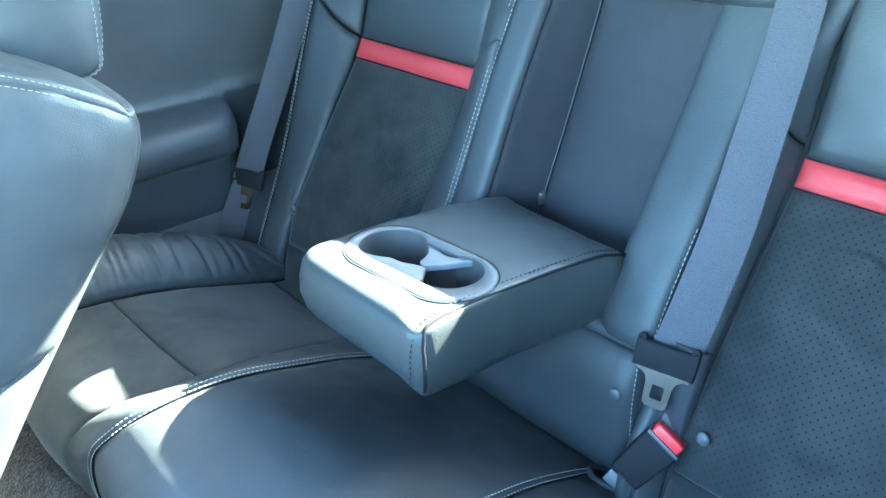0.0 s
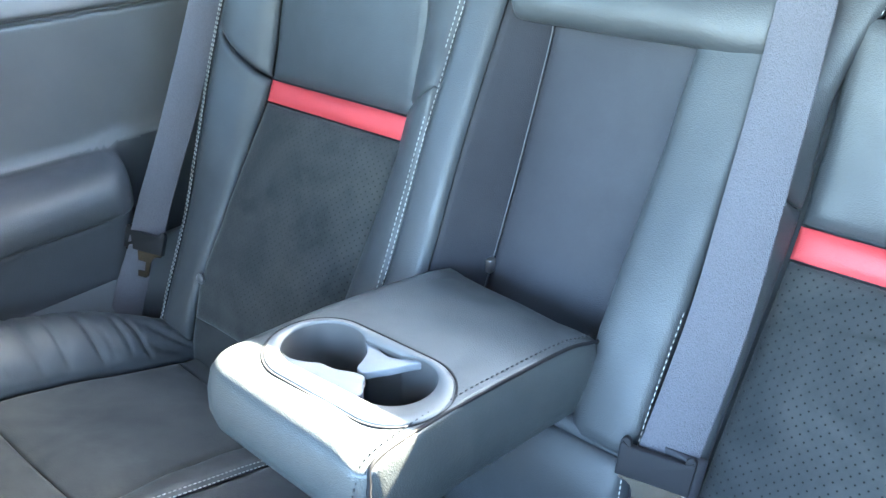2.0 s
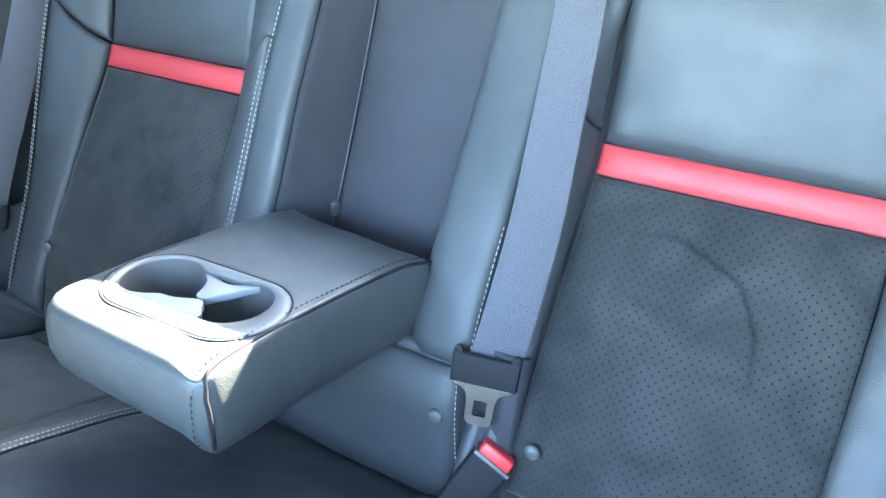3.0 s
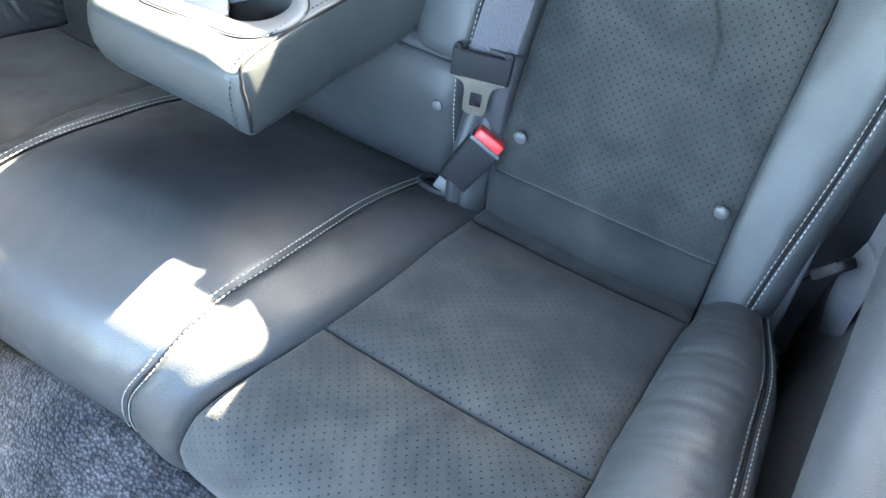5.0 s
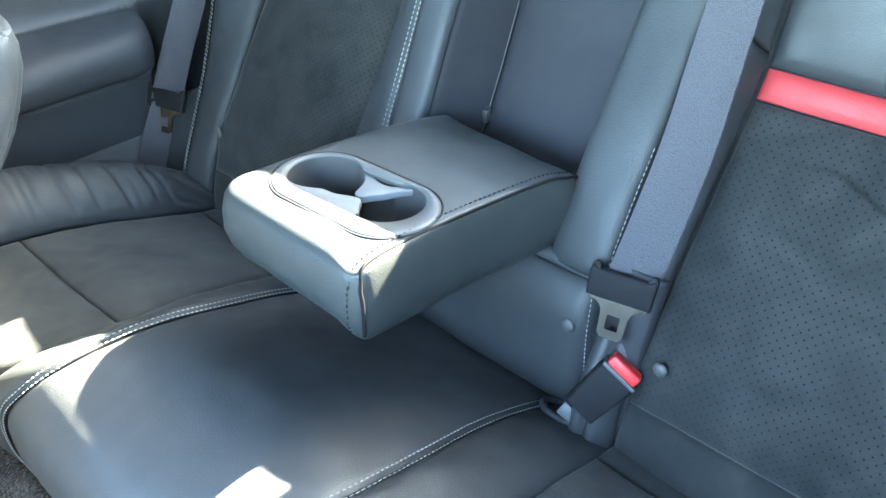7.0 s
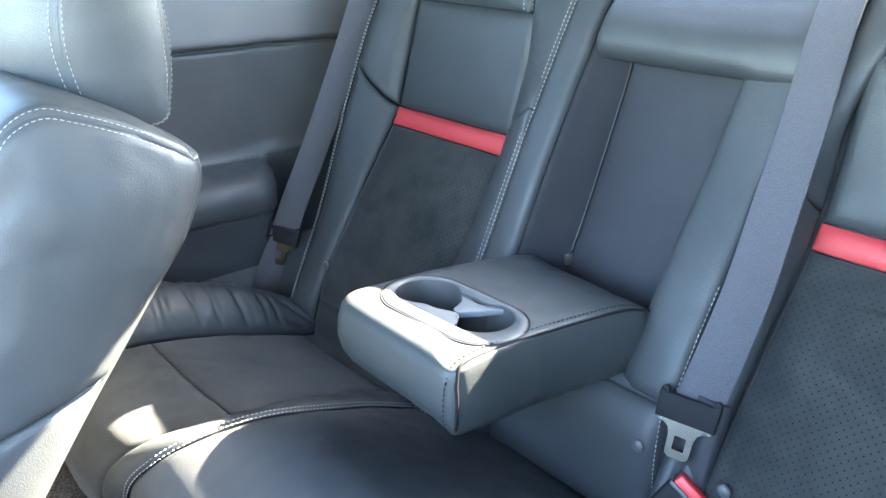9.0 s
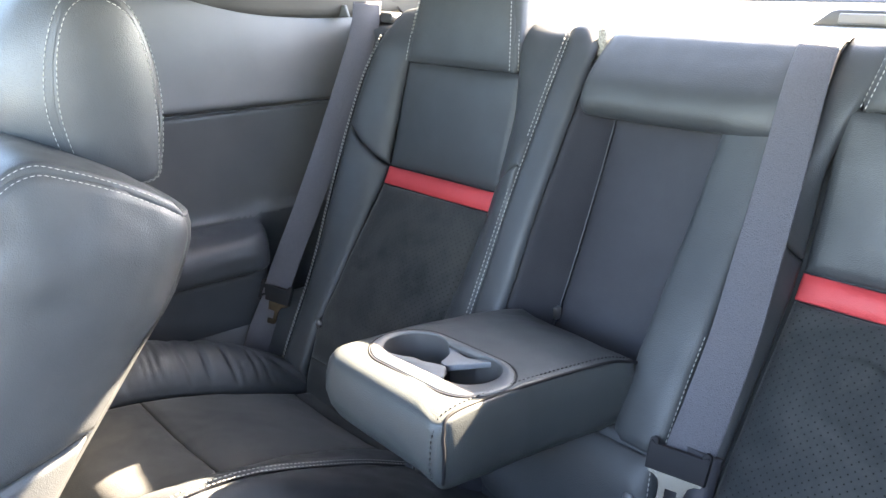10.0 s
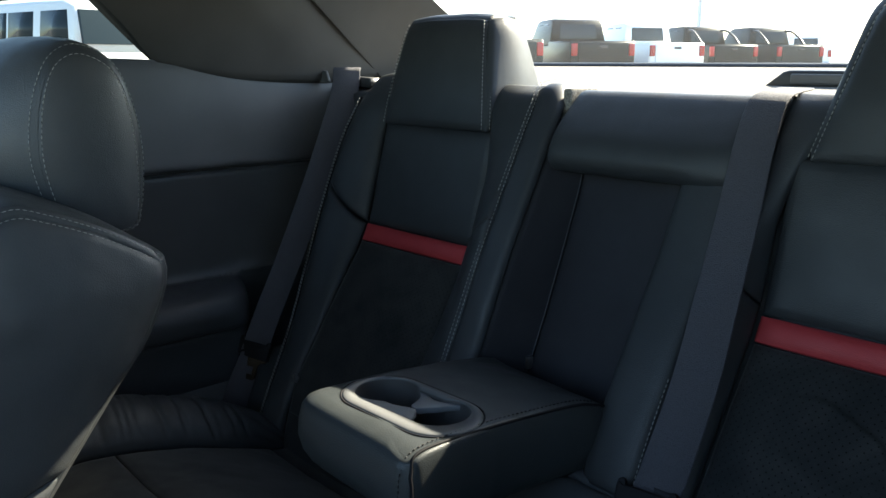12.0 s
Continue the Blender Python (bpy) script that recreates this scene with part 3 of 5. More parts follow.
for a, b in ((_clear.outputs[0], _mixer.inputs[1]), (_gloss.outputs[0], _mixer.inputs[2]), (_mixer.outputs[0], _t.nodes["Material Output"].inputs["Surface"])):
    _t.links.new(a, b)
rows = [[(-0.700 + 0.11 * k, y - 0.12 * k * (y < -1), 0.855 + 0.325 * k) for y in (-0.16, -0.5, -0.9, -1.5)] for k in np.linspace(0, 1, 4)]
tagged(part("window_2", panel(rows, 16, 12, (-3, -0.6, 1), edges="", groove=0, skirt=0.0), TINT), "side window glass with a tint added to dim the left", "window", kind="structure")
seal = part("seal", tube([(x, y - 0.004, z + 0.001) for x, y, z in (glass_point(x, 0) for x in (-0.61, -0.45, -0.2, 0, 0.2, 0.45, 0.61))], 0.007, 60, 8), BLACK, pane, "black rubber seal")

cover = thing("anchor_cover", (0.16, 0.30, 0.848), "dark plastic anchor cover on the felt shelf", "cover")
part("housing", prism([(0.063, 0.846), (0.088, 0.865), (0.096, 0.867), (0.205, 0.867), (0.215, 0.864), (0.235, 0.846)], "y", 0.27, 0.36, 0.003), BLACK, cover)
part("lid", box((0.100, 0.2655, 0.8495), (0.20, 0.272, 0.8625), 0.002), GREY, cover, "grey lid")

# ---- rear seat backs ----
def back_y(z):
    """Depth of the seat back's face at the height z."""
    return float(np.interp(z, (0.24, 0.30, 0.385, 0.49, 0.593, 0.62, 0.70, 0.78, 0.81, 0.84), (-0.185, -0.178, -0.150, -0.083, -0.013, 0.0, 0.022, 0.043, 0.058, 0.082)))


def outer_x(z):
    """Half-width at which the seat back's outer seam runs."""
    return float(np.interp(z, (0.26, 0.35, 0.45, 0.60, 0.68, 0.80, 0.86), (0.503, 0.512, 0.528, 0.543, 0.544, 0.537, 0.515)))


def outer_y(z):
    """Depth of the outer bolster's seam: the bolster is straight where the face is bowed."""
    return float(np.interp(z, (0.26, 0.33, 0.40, 0.462, 0.527, 0.60, 0.678, 0.755, 0.82, 0.86), (-0.214, -0.186, -0.143, -0.108, -0.080, -0.050, -0.018, 0.012, 0.045, 0.072)))


def inner_y(z):
    """Depth of the inner bolster's seam."""
    return float(np.interp(z, (0.26, 0.34, 0.42, 0.478, 0.515, 0.60, 0.678, 0.756, 0.80, 0.836, 0.86), (-0.218, -0.196, -0.150, -0.118, -0.100, -0.063, -0.023, 0.018, 0.042, 0.063, 0.080)))


RECESS_Z, RECESS_Y = (0.40, 0.49, 0.56, 0.65, 0.713, 0.80), (-0.072, -0.025, 0.006, 0.042, 0.066, 0.090)
IN, OUT = 0.217, 0.464
PROUD = 0.034


def rear_back(s, label, mid, inner_edge, proud, twin):
    top = thing("passenger_seat", (s * 0.34, 0.0, 0.30), label, "seat", "rear seats")
    def swell(z):
        """How far the inner bolster stands out from the face."""
        return back_y(z) - inner_y(z) - (PROUD - proud)

    def rise(z):
        """How far the outer bolster stands out from the face."""
        return back_y(z) - outer_y(z)

    def flat(zs, a=IN, b=OUT, lift=0.0):
        return [[(s * x, back_y(z) - lift, z) for x in np.linspace(a, b, 4)] for z in zs]

    part("lower_strip", panel(flat((0.262, 0.285, 0.310, 0.3335)), 36, 14, AHEAD, puff=0.005, wrinkle=0.0012), SUEDE, top, "plain black suede strip")
    levels = (0.335, 0.36, 0.385, 0.45, 0.52, 0.593)

    part("lower_insert", panel(flat(levels), 40, 44, AHEAD, puff=0.010, wrinkle=0.0012), SUEDE_SCUFFED if s > 0 else SUEDE_HOLES, top, "perforated black suede insert")
    part("stripe", panel(flat((0.5945, 0.607, 0.6195)), 34, 12, AHEAD, puff=0.003, groove=0.002), LEATHER_RED, top, "red leather stripe")
    part("upper_insert", panel(flat((0.621, 0.66, 0.70, 0.74, 0.7805)), 34, 30, AHEAD, puff=0.007, wrinkle=0.0008), LEATHER, top, "smooth black leather")

    # the outer bolster, cut in two by a slanting seam
    def outer(z, k0=0.0, k1=1.0):
        start = OUT - float(np.interp(z, (0.775, 0.84), (0, 0.018)))
        w = outer_x(z) - start
        return [(s * (start + w * k), back_y(z) - rise(z) * math.sin(0.5 * math.pi * min(1, k)) ** 0.8, z) for k in np.linspace(k0, k1, 6)]

    def slanted(z0, tall, at):
        """A row of the bolster along the slanting seam."""
        row = []
        for k, (x, _, _) in zip(np.linspace(0, 1, 6), outer(at)):
            z = z0 + tall * k
            row.append((x, back_y(z) - rise(z) * math.sin(0.5 * math.pi * k) ** 0.8, z))
        return row

    low = [outer(z) for z in (0.27, 0.33, 0.40, 0.47, 0.54)] + [slanted(0.595, 0.045, 0.6), slanted(0.619, 0.058, 0.65)]
    part("outer_bolster", panel(low, 30, 60, AHEAD, puff=0.005, wrinkle=0.0016, width=0.003), LEATHER, top)
    high = [slanted(0.622, 0.058, 0.65)] + [outer(z) for z in (0.70, 0.74, 0.78, 0.81)]
    high.append([(s * (OUT + k * 0.066), back_y(0.835) + 0.010 - 0.012 * k, 0.858 - 0.010 * k) for k in np.linspace(0, 1, 6)])
    # the right shoulder is raised to block stray sun on the cushion
    high.append([(s * (OUT + k * 0.060), 0.104 - 0.010 * k, 0.868 - 0.012 * k + (0.030 if s > 0 else 0)) for k in np.linspace(0, 1, 6)])
    part("upper_outer_bolster", panel(high, 26, 40, AHEAD, puff=0.003, wrinkle=0.001, width=0.003), LEATHER, top)
    side = []
    for z in (0.26, 0.33, 0.40, 0.50, 0.60, 0.70, 0.78, 0.825):
        x, y = outer_x(z), outer_y(z)
        side.append([(s * x, y, z), (s * (x + 0.018), y + 0.018, z), (s * (x + 0.026), y + 0.06, z), (s * (x + 0.028), y + 0.13, z)])
    part("side_gusset", panel(side, 16, 40, (s * 3, -2, 1), puff=0.004), LEATHER, top)

    # the inner bolster: a narrow strip, a seam and a rounded edge
    def inner(z, slant=0.0):
        start = IN + float(np.interp(z, (0.775, 0.79, 0.84), (0, 0.014, 0.036)))
        return [(s * (start - (start - mid) * k), back_y(z + slant * k) - swell(z) * math.sin(0.5 * math.pi * k) ** 0.8, z + slant * k) for k in np.linspace(0, 1, 5)]

    strip = [inner(z) for z in (0.27, 0.34, 0.42, 0.50)] + [inner(0.575, 0.02), inner(0.630, 0.046)]
    part("lower_inner_bolster", panel(strip, 18, 40, AHEAD, puff=0.002, wrinkle=0.0008, width=0.003), LEATHER, top)
    strip = [inner(0.632, 0.046), inner(0.672, 0.03), inner(0.725), inner(0.79), inner(0.83)]
    strip.append([(s * (IN + 0.036 - (IN + 0.036 - mid) * k), 0.092, 0.848) for k in np.linspace(0, 1, 5)])
    part("inner_bolster", panel(strip, 18, 50, AHEAD, puff=0.002, wrinkle=0.0008, width=0.003), LEATHER, top)
    edge = []
    for z in (0.27, 0.34, 0.42, 0.52, 0.62, 0.72, 0.79, 0.825):
        y = back_y(z) - swell(z)
        edge.append([(s * mid, y, z), (s * (mid - (mid - inner_edge) * 0.5), y - 0.001, z), (s * (inner_edge + 0.004), y + 0.003, z), (s * inner_edge, y + 0.012, z)])
    low = 0 if twin else 0.003
    for y, z in ((0.066, 0.845), (0.088, 0.848)):
        edge.append([(s * mid, y, z - low), (s * (mid - (mid - inner_edge) * 0.5), y + 0.002, z - 0.002 - low), (s * (inner_edge + 0.010), y + 0.006, z - 0.010 - low), (s * (inner_edge + 0.003), y + 0.010, z - 0.024 - low)])
    part("inner_edge", panel(edge, 18, 50, AHEAD, puff=0.003, edges="lb"), LEATHER_SMOOTH, top)
    wall = []
    for z in (0.26, 0.36, 0.48, 0.60, 0.72, 0.77, 0.805):
        y = back_y(z) - swell(z) + 0.011
        end = (float(np.interp(z, RECESS_Z, RECESS_Y)) + 0.004) if twin else y + 0.10
        deep = 0.080 if twin else inner_edge
        wall.append([(s * inner_edge, y, z), (s * (inner_edge + (deep - inner_edge) * 0.3), y + (end - y) * 0.35, z), (s * (inner_edge + (deep - inner_edge) * 0.7), y + (end - y) * 0.7, z), (s * deep, max(end, y + 0.02), z)])
    part("inner_wall", panel(wall, 12, 40, (-s * 3, -1, 1), puff=0.002, edges="l"), VINYL, top, "plain black vinyl side")

    # paired rows of stitches
    lines = []
    for d in (-0.0032, 0.0032):
        lines.append(smooth_line([(s * (outer_x(z) + d), outer_y(z) - 0.0042 + (0.0022 if d > 0 else 0), z) for z in (0.28, 0.35, 0.45, 0.55, 0.65, 0.75, 0.82)], 200))
        if twin:
            lines.append(smooth_line([(s * (mid + d), back_y(z) - swell(z) - 0.0024, z) for z in (0.28, 0.35, 0.45, 0.55, 0.65, 0.75, 0.79, 0.825)] + [(s * (mid + d), 0.068, 0.8490), (s * (mid + d), 0.102, 0.8545)], 240))
    stitch_rows(lines, top)
    part("piping", tube([(s * outer_x(z), outer_y(z) - 0.0004, z) for z in (0.28, 0.35, 0.45, 0.55, 0.65, 0.75, 0.82)], 0.0015, 90, 6), CORD, top, "black seam cord")
    rows = [[(s * x, back_y(z) + 0.022 - 0.008 * (z < 0.4), z) for x in (0.17, 0.26, 0.40, 0.54)] for z in (0.22, 0.28, 0.36, 0.46, 0.58, 0.70, 0.83)]
    part("backing", panel(rows, 12, 30, AHEAD, edges="", skirt=0.06), LEATHER_SMOOTH, top)

    # the headrest: a front pad with a raked outline, and sides that wrap round it
    HEAD = ((0.781, 0.040, 0.233, 0.467), (0.82, 0.050, 0.242, 0.466), (0.87, 0.063, 0.254, 0.461), (0.92, 0.077, 0.266, 0.453), (0.938, 0.086, 0.274, 0.450))
    head = part("headrest", panel([[(s * x, y, z) for x in np.linspace(a, b, 5)] for z, y, a, b in HEAD], 34, 30, AHEAD, puff=0.007, edges="lrb", wrinkle=0.0008), LEATHER, top)
    for name, k in (("inner_side", -1), ("outer_side", 1)):
        wrap = []
        for (z, y, a, b), d, out in zip(HEAD, (0.135, 0.125, 0.105, 0.080, 0.06), (0.008, 0.008, 0.010, 0.010, 0.008)):
            x = a if k < 0 else b
            out = out if k < 0 else 0.006
            wrap.append([(s * x, y, z), (s * (x + k * out * 0.6), y + 0.012, z + 0.001), (s * (x + k * out), y + d * 0.5, z + 0.002), (s * (x - k * 0.004), y + d, z)])
        part(name, panel(wrap, 18, 30, (s * k * 3 + s * 0.34, -1, 1), puff=0.003, edges="lb"), LEATHER, head)
    cap = []
    for y, z in ((0.086, 0.938), (0.094, 0.947), (0.110, 0.950), (0.130, 0.946), (0.150, 0.930)):
        cap.append([(s * x, y, z - 0.004 * (abs(x - 0.362) > 0.08)) for x in np.linspace(0.274, 0.450, 5)])
    part("cap", panel(cap, 30, 16, (0, -1, 4), edges=""), LEATHER, head)
    lines = []
    for k in (-1, 1):
        for d in (-0.004, 0.006):
            lines.append(smooth_line([(s * ((a if k < 0 else b) - k * (0.004 if d < 0 else -0.004)), y + d + (0.001 if d < 0 else 0), z) for z, y, a, b in HEAD], 120))
    stitch_rows(lines, head)
    for x, z in ((0.241, 0.387), (0.451, 0.393)):
        bm = bmesh.new()
        bmesh.ops.create_uvsphere(bm, u_segments=14, v_segments=8, radius=0.0075)
        moved(bm, Matrix.Translation((s * x, back_y(z) - 0.0110, z)) @ Matrix.Diagonal((1, 0.55, 1, 1)))
        part("button", bm, GREYBUTTON, top, "round grey plastic button")
    return top


rear_back(-1, "black leather and suede rear seat back with a red stripe", 0.154, 0.110, PROUD, True)
rear_back(1, "black leather rear seat back with red stripe, smudged suede", 0.192, 0.171, 0.024, False)

# ---- the middle of the seat back ----
mid_back = thing("middle_seat", (0.03, 0.03, 0.40), "black leather middle section with the armrest folded out", "seat")
rec = [[(x, float(np.interp(z, RECESS_Z, RECESS_Y)), z) for x in np.linspace(-0.081, 0.100, 4)] for z in (0.40, 0.45, 0.49, 0.56, 0.65, 0.713, 0.745)]
part("recess_panel", panel(rec, 30, 40, AHEAD, puff=0.003), VINYL, mid_back, "smooth dark recess behind the armrest")
part("edge_strip", tube([(-0.0785, float(np.interp(z, RECESS_Z, RECESS_Y)) - 0.002, z) for z in (0.45, 0.49, 0.56, 0.65, 0.713, 0.735)], 0.0006, 60, 6), GREYBUTTON, mid_back, "thin pale edging")


def pillar_y(z):
    return float(np.interp(z, (0.438, 0.50, 0.58, 0.66, 0.75, 0.78), (-0.150, -0.120, -0.073, -0.025, 0.020, 0.032)))


pil = []
for z in (0.440, 0.50, 0.58, 0.66, 0.72, 0.775):
    y = pillar_y(z)
    pil.append([(0.095, y + 0.105, z), (0.097, y + 0.02, z), (0.107, y + 0.003, z), (0.130, y, z), (0.152, y + 0.001, z), (0.163, y + 0.010, z), (0.164, y + 0.05, z)])
part("pillar", panel(pil, 34, 44, AHEAD, puff=0.002, edges="bt", wrinkle=0.001), LEATHER, mid_back)
block = []
for y, z in ((0.078, 0.738), (0.028, 0.740), (0.012, 0.749), (0.008, 0.764), (0.016, 0.784), (0.031, 0.802), (0.049, 0.820), (0.064, 0.834), (0.075, 0.8405), (0.094, 0.841), (0.12, 0.834)):
    low = -0.004 if z < 0.765 else 0
    drop = 0.007 if z > 0.765 else 0
    block.append([(-0.098, y + 0.034, z - drop), (-0.0965, y + 0.014, z - 0.6 * drop), (-0.088, y + 0.003, z), (-0.070, y, z), (0.0, y, z), (0.06, y, z), (0.095, y + 0.001, z), (0.125, y + 0.003, z + low), (0.150, y + 0.006, z + low), (0.163, y + 0.014, z + low), (0.165, y + 0.04, z)])
part("top_pad", panel(block, 54, 44, AHEAD, puff=0.0, edges="r", wrinkle=0.0004), LEATHER, mid_back, "padded leather top roll")
low = []
for z in (0.27, 0.32, 0.36, 0.40, 0.438):
    y = float(np.interp(z, (0.27, 0.34, 0.40, 0.45), (-0.155, -0.170, -0.168, -0.150)))
    low.append([(-0.12, y + 0.03, z), (-0.08, y + 0.01, z), (0.0, y, z), (0.08, y, z), (0.13, y, z), (0.158, y + 0.004, z), (0.166, y + 0.03, z)])
part("lower_pad", panel(low, 40, 26, AHEAD, puff=0.004, edges="bt"), LEATHER, mid_back)
bm = bmesh.new()
bmesh.ops.create_uvsphere(bm, u_segments=14, v_segments=8, radius=0.0075)
moved(bm, Matrix.Translation((0.148, -0.172, 0.395)) @ Matrix.Diagonal((1, 0.55, 1, 1)))
part("button", bm, GREYBUTTON, mid_back, "round grey plastic button")
part("core", box((-0.09, 0.095, 0.27), (0.185, 0.14, 0.80), 0.015), LEATHER_SMOOTH, mid_back)
part("lower_core", box((-0.10, -0.145, 0.22), (0.200, 0.06, 0.445), 0.01), LEATHER_SMOOTH, mid_back)
stitch_rows([smooth_line([(0.166, pillar_y(z) - 0.0005, z) for z in (0.45, 0.48, 0.52, 0.56)], 60), smooth_line([(0.1665, -0.166, 0.435), (0.1665, -0.168, 0.38), (0.1665, -0.160, 0.29)], 60)], mid_back)
part("belt_fold", panel([[(x, y - 0.05 * (x - 0.166), z) for x in (0.166, 0.178, 0.190, 0.202, 0.218)] for y, z in ((-0.172, 0.27), (-0.168, 0.32), (-0.160, 0.37), (-0.149, 0.42), (-0.134, 0.46))], 20, 24, AHEAD, edges="lr", wrinkle=0.0012), VINYL, mid_back, "dark vinyl fold behind the buckle")
part("felt_edge", box((-0.1125, 0.066, 0.775), (-0.0990, 0.125, 0.8435), 0.003), FELT, mid_back, "pale felt edge beside the pad")
part("hinge_clip", box((-0.081, -0.034, 0.484), (-0.074, -0.024, 0.500), 0.0015), STEEL, mid_back, "small bright metal hinge clip")

# ---- rear seat cushion ----
cushion = thing("rear_seat_cushion", (0, -0.35, 0.22), "black leather rear bench cushion with suede inserts", "seat")
SEAT_A = ((-0.125, 0.252), (-0.20, 0.290), (-0.28, 0.332), (-0.36, 0.369), (-0.43, 0.396), (-0.488, 0.407), (-0.528, 0.3985), (-0.557, 0.3795), (-0.575, 0.342), (-0.574, 0.275), (-0.560, 0.20))
HALF_A = {1: (0.130, 0.126, 0.131, 0.141, 0.146, 0.141, 0.134, 0.125, 0.104, 0.078, 0.050), -1: (0.178, 0.177, 0.168, 0.154, 0.146, 0.143, 0.154, 0.172, 0.200, 0.228, 0.250)}
rows = [[((wr - wl) / 2 + k * (wr + wl) / 2, y, z + (0.003 if y > -0.48 else -0.006 if y > -0.50 else -0.010) * (1 - k * k)) for k in np.linspace(-1, 1, 7)] for (y, z), wr, wl in zip(SEAT_A, HALF_A[1], HALF_A[-1])]
UP = (0.3, -1.5, 3.0)
part("middle_panel", panel(rows, 60, 70, UP, puff=0.004, wrinkle=0.0012), LEATHER_BRIGHTENED, cushion, "plain black leather middle")
SEAT_B = ((-0.125, 0.272), (-0.20, 0.292), (-0.28, 0.326), (-0.36, 0.353), (-0.43, 0.371), (-0.49, 0.379), (-0.535, 0.3735), (-0.567, 0.354), (-0.584, 0.316), (-0.580, 0.257), (-0.563, 0.20))
HALF_B = {1: (0.216, 0.216, 0.218, 0.221, 0.216, 0.204, 0.186, 0.169, 0.157, 0.145, 0.135), -1: (0.226, 0.222, 0.215, 0.205, 0.196, 0.198, 0.214, 0.236, 0.262, 0.285, 0.300)}
def gathers(u, v):
    """Folds of the side bolster: a fan that runs out of its rear inner corner, then bowed folds across it."""
    r, a = math.hypot(u + 0.004, v - 0.030), math.atan2(u + 0.004, v - 0.030)
    lift = 0.0
    for at, deep in ((0.32, 0.9), (0.62, 1.0), (0.95, 0.8), (1.30, 0.6)):
        lift -= 0.0075 * deep * math.exp(-((a - at) / 0.075) ** 2) * math.exp(-((r - 0.05) / 0.045) ** 2)
    for at, deep, bow in ((0.125, 0.8, 0.30), (0.150, 0.5, 0.22), (0.188, 0.9, 0.26), (0.232, 0.6, 0.15), (0.262, 0.8, 0.20), (0.318, 0.5, 0.1), (0.352, 0.4, 0.12)):
        lift -= 0.0042 * deep * math.exp(-((v - at - bow * u + 1.2 * u * u) / 0.0042) ** 2) * min(1, u / 0.02)
    return lift


for s in (-1, 1):
    def seam(t):
        """Half-width of the seam between the insert and the side bolster."""
        return float(np.interp(t, (0, 1, 2, 6, 10), (0.462, 0.452, 0.438, 0.438, 0.445))) if s < 0 else float(np.interp(t, (0, 1, 2, 10), (0.458, 0.466, 0.464, 0.462)))

    rows = []
    for a, b, wa, wb in zip(SEAT_A, SEAT_B, HALF_A[s], HALF_B[s]):
        rows.append([(s * (wa + (wb - wa) * k), a[0] + (b[0] - a[0]) * k, a[1] + (b[1] - a[1]) * k) for k in np.linspace(0, 1, 4)])
    part("inner_strip", panel(rows, 20, 70, UP, puff=0.008, wrinkle=0.002), LEATHER, cushion)

    def insert(lo, hi, n):
        out = []
        for t in np.linspace(lo, hi, n):
            y = float(np.interp(t, range(11), [q[0] for q in SEAT_B]))
            z = float(np.interp(t, range(11), [q[1] for q in SEAT_B]))
            w = float(np.interp(t, range(11), HALF_B[s]))
            out.append([(s * (w + (seam(t) - w) * k), y, z - 0.006 * math.sin(math.pi * k) - 0.004 * k) for k in np.linspace(0, 1, 5)])
        return out

    part("rear_strip", panel(insert(0.0, 1.05, 3), 40, 14, UP, puff=0.003), SUEDE_LIGHTENED, cushion)
    part("rear_insert", panel(insert(1.08, 4.26, 8), 44, 40, UP, puff=0.009, wrinkle=0.0012), SUEDE_SEAT if s > 0 else SUEDE, cushion, "worn perforated black suede" if s > 0 else "worn black suede")
    part("front_insert", panel(insert(4.30, 10, 10), 44, 44, UP, puff=0.008, wrinkle=0.001), SUEDE_SEAT if s > 0 else SUEDE, cushion, "perforated black suede" if s > 0 else "worn black suede")
    rows = []
    for t in range(11):
        y, z = SEAT_B[t]
        w = float(np.interp(t, (0, 1, 2, 4, 6, 10), (0.512, 0.530, 0.545, 0.556, 0.566, 0.566)))
        up = float(np.interp(t, (0, 1, 2, 4, 5, 6, 7, 10), (0.018, 0.036, 0.044, 0.042, 0.036, 0.026, 0.014, 0.0)))
        fwd = float(np.interp(t, (0, 5, 7, 10), (0, 0, 0.012, 0.012)))
        rows.append([(s * (seam(t) + (w - seam(t)) * k), y + fwd * k, z - 0.004 * (1 - k) + up * math.sin(math.pi * 0.74 * k ** 0.8)) for k in np.linspace(0, 1, 6)])
    part("side_bolster", panel(rows, 48, 220, UP, puff=0.010, wrinkle=0.0015, crease=0.002 if s < 0 else 0.0007, folds=lambda u, v, k=1.0 if s < 0 else 0.22: k * gathers(u, v)), LEATHER, cushion, "wrinkled black leather bolster")
    rim = [r[-1] for r in rows]
    skirt = [[q, (q[0] + s * 0.012, q[1], q[2] - 0.012), (q[0] + s * 0.016, q[1], q[2] - 0.05), (q[0] + s * 0.016, q[1], min(q[2] - 0.06, 0.19))] for q in rim]
    part("side_skirt", panel(skirt, 14, 60, (s * 3, -1, 2), puff=0.002, edges="l"), LEATHER, cushion)
    lines = []
    for d in (-0.004, 0.004):
        lines.append(smooth_line([(x + s * d, y, z + 0.0040 - (0.003 if d > 0 else 0)) for x, y, z in rim[:9]], 240))
        lines.append(smooth_line([(s * (w + d), y, z + 0.0030) for (y, z), w in list(zip(SEAT_A, HALF_A[s]))[:7]] + [(s * (w + d), y - 0.0024, z + 0.001) for (y, z), w in list(zip(SEAT_A, HALF_A[s]))[7:]], 260))
    stitch_rows(lines, cushion)
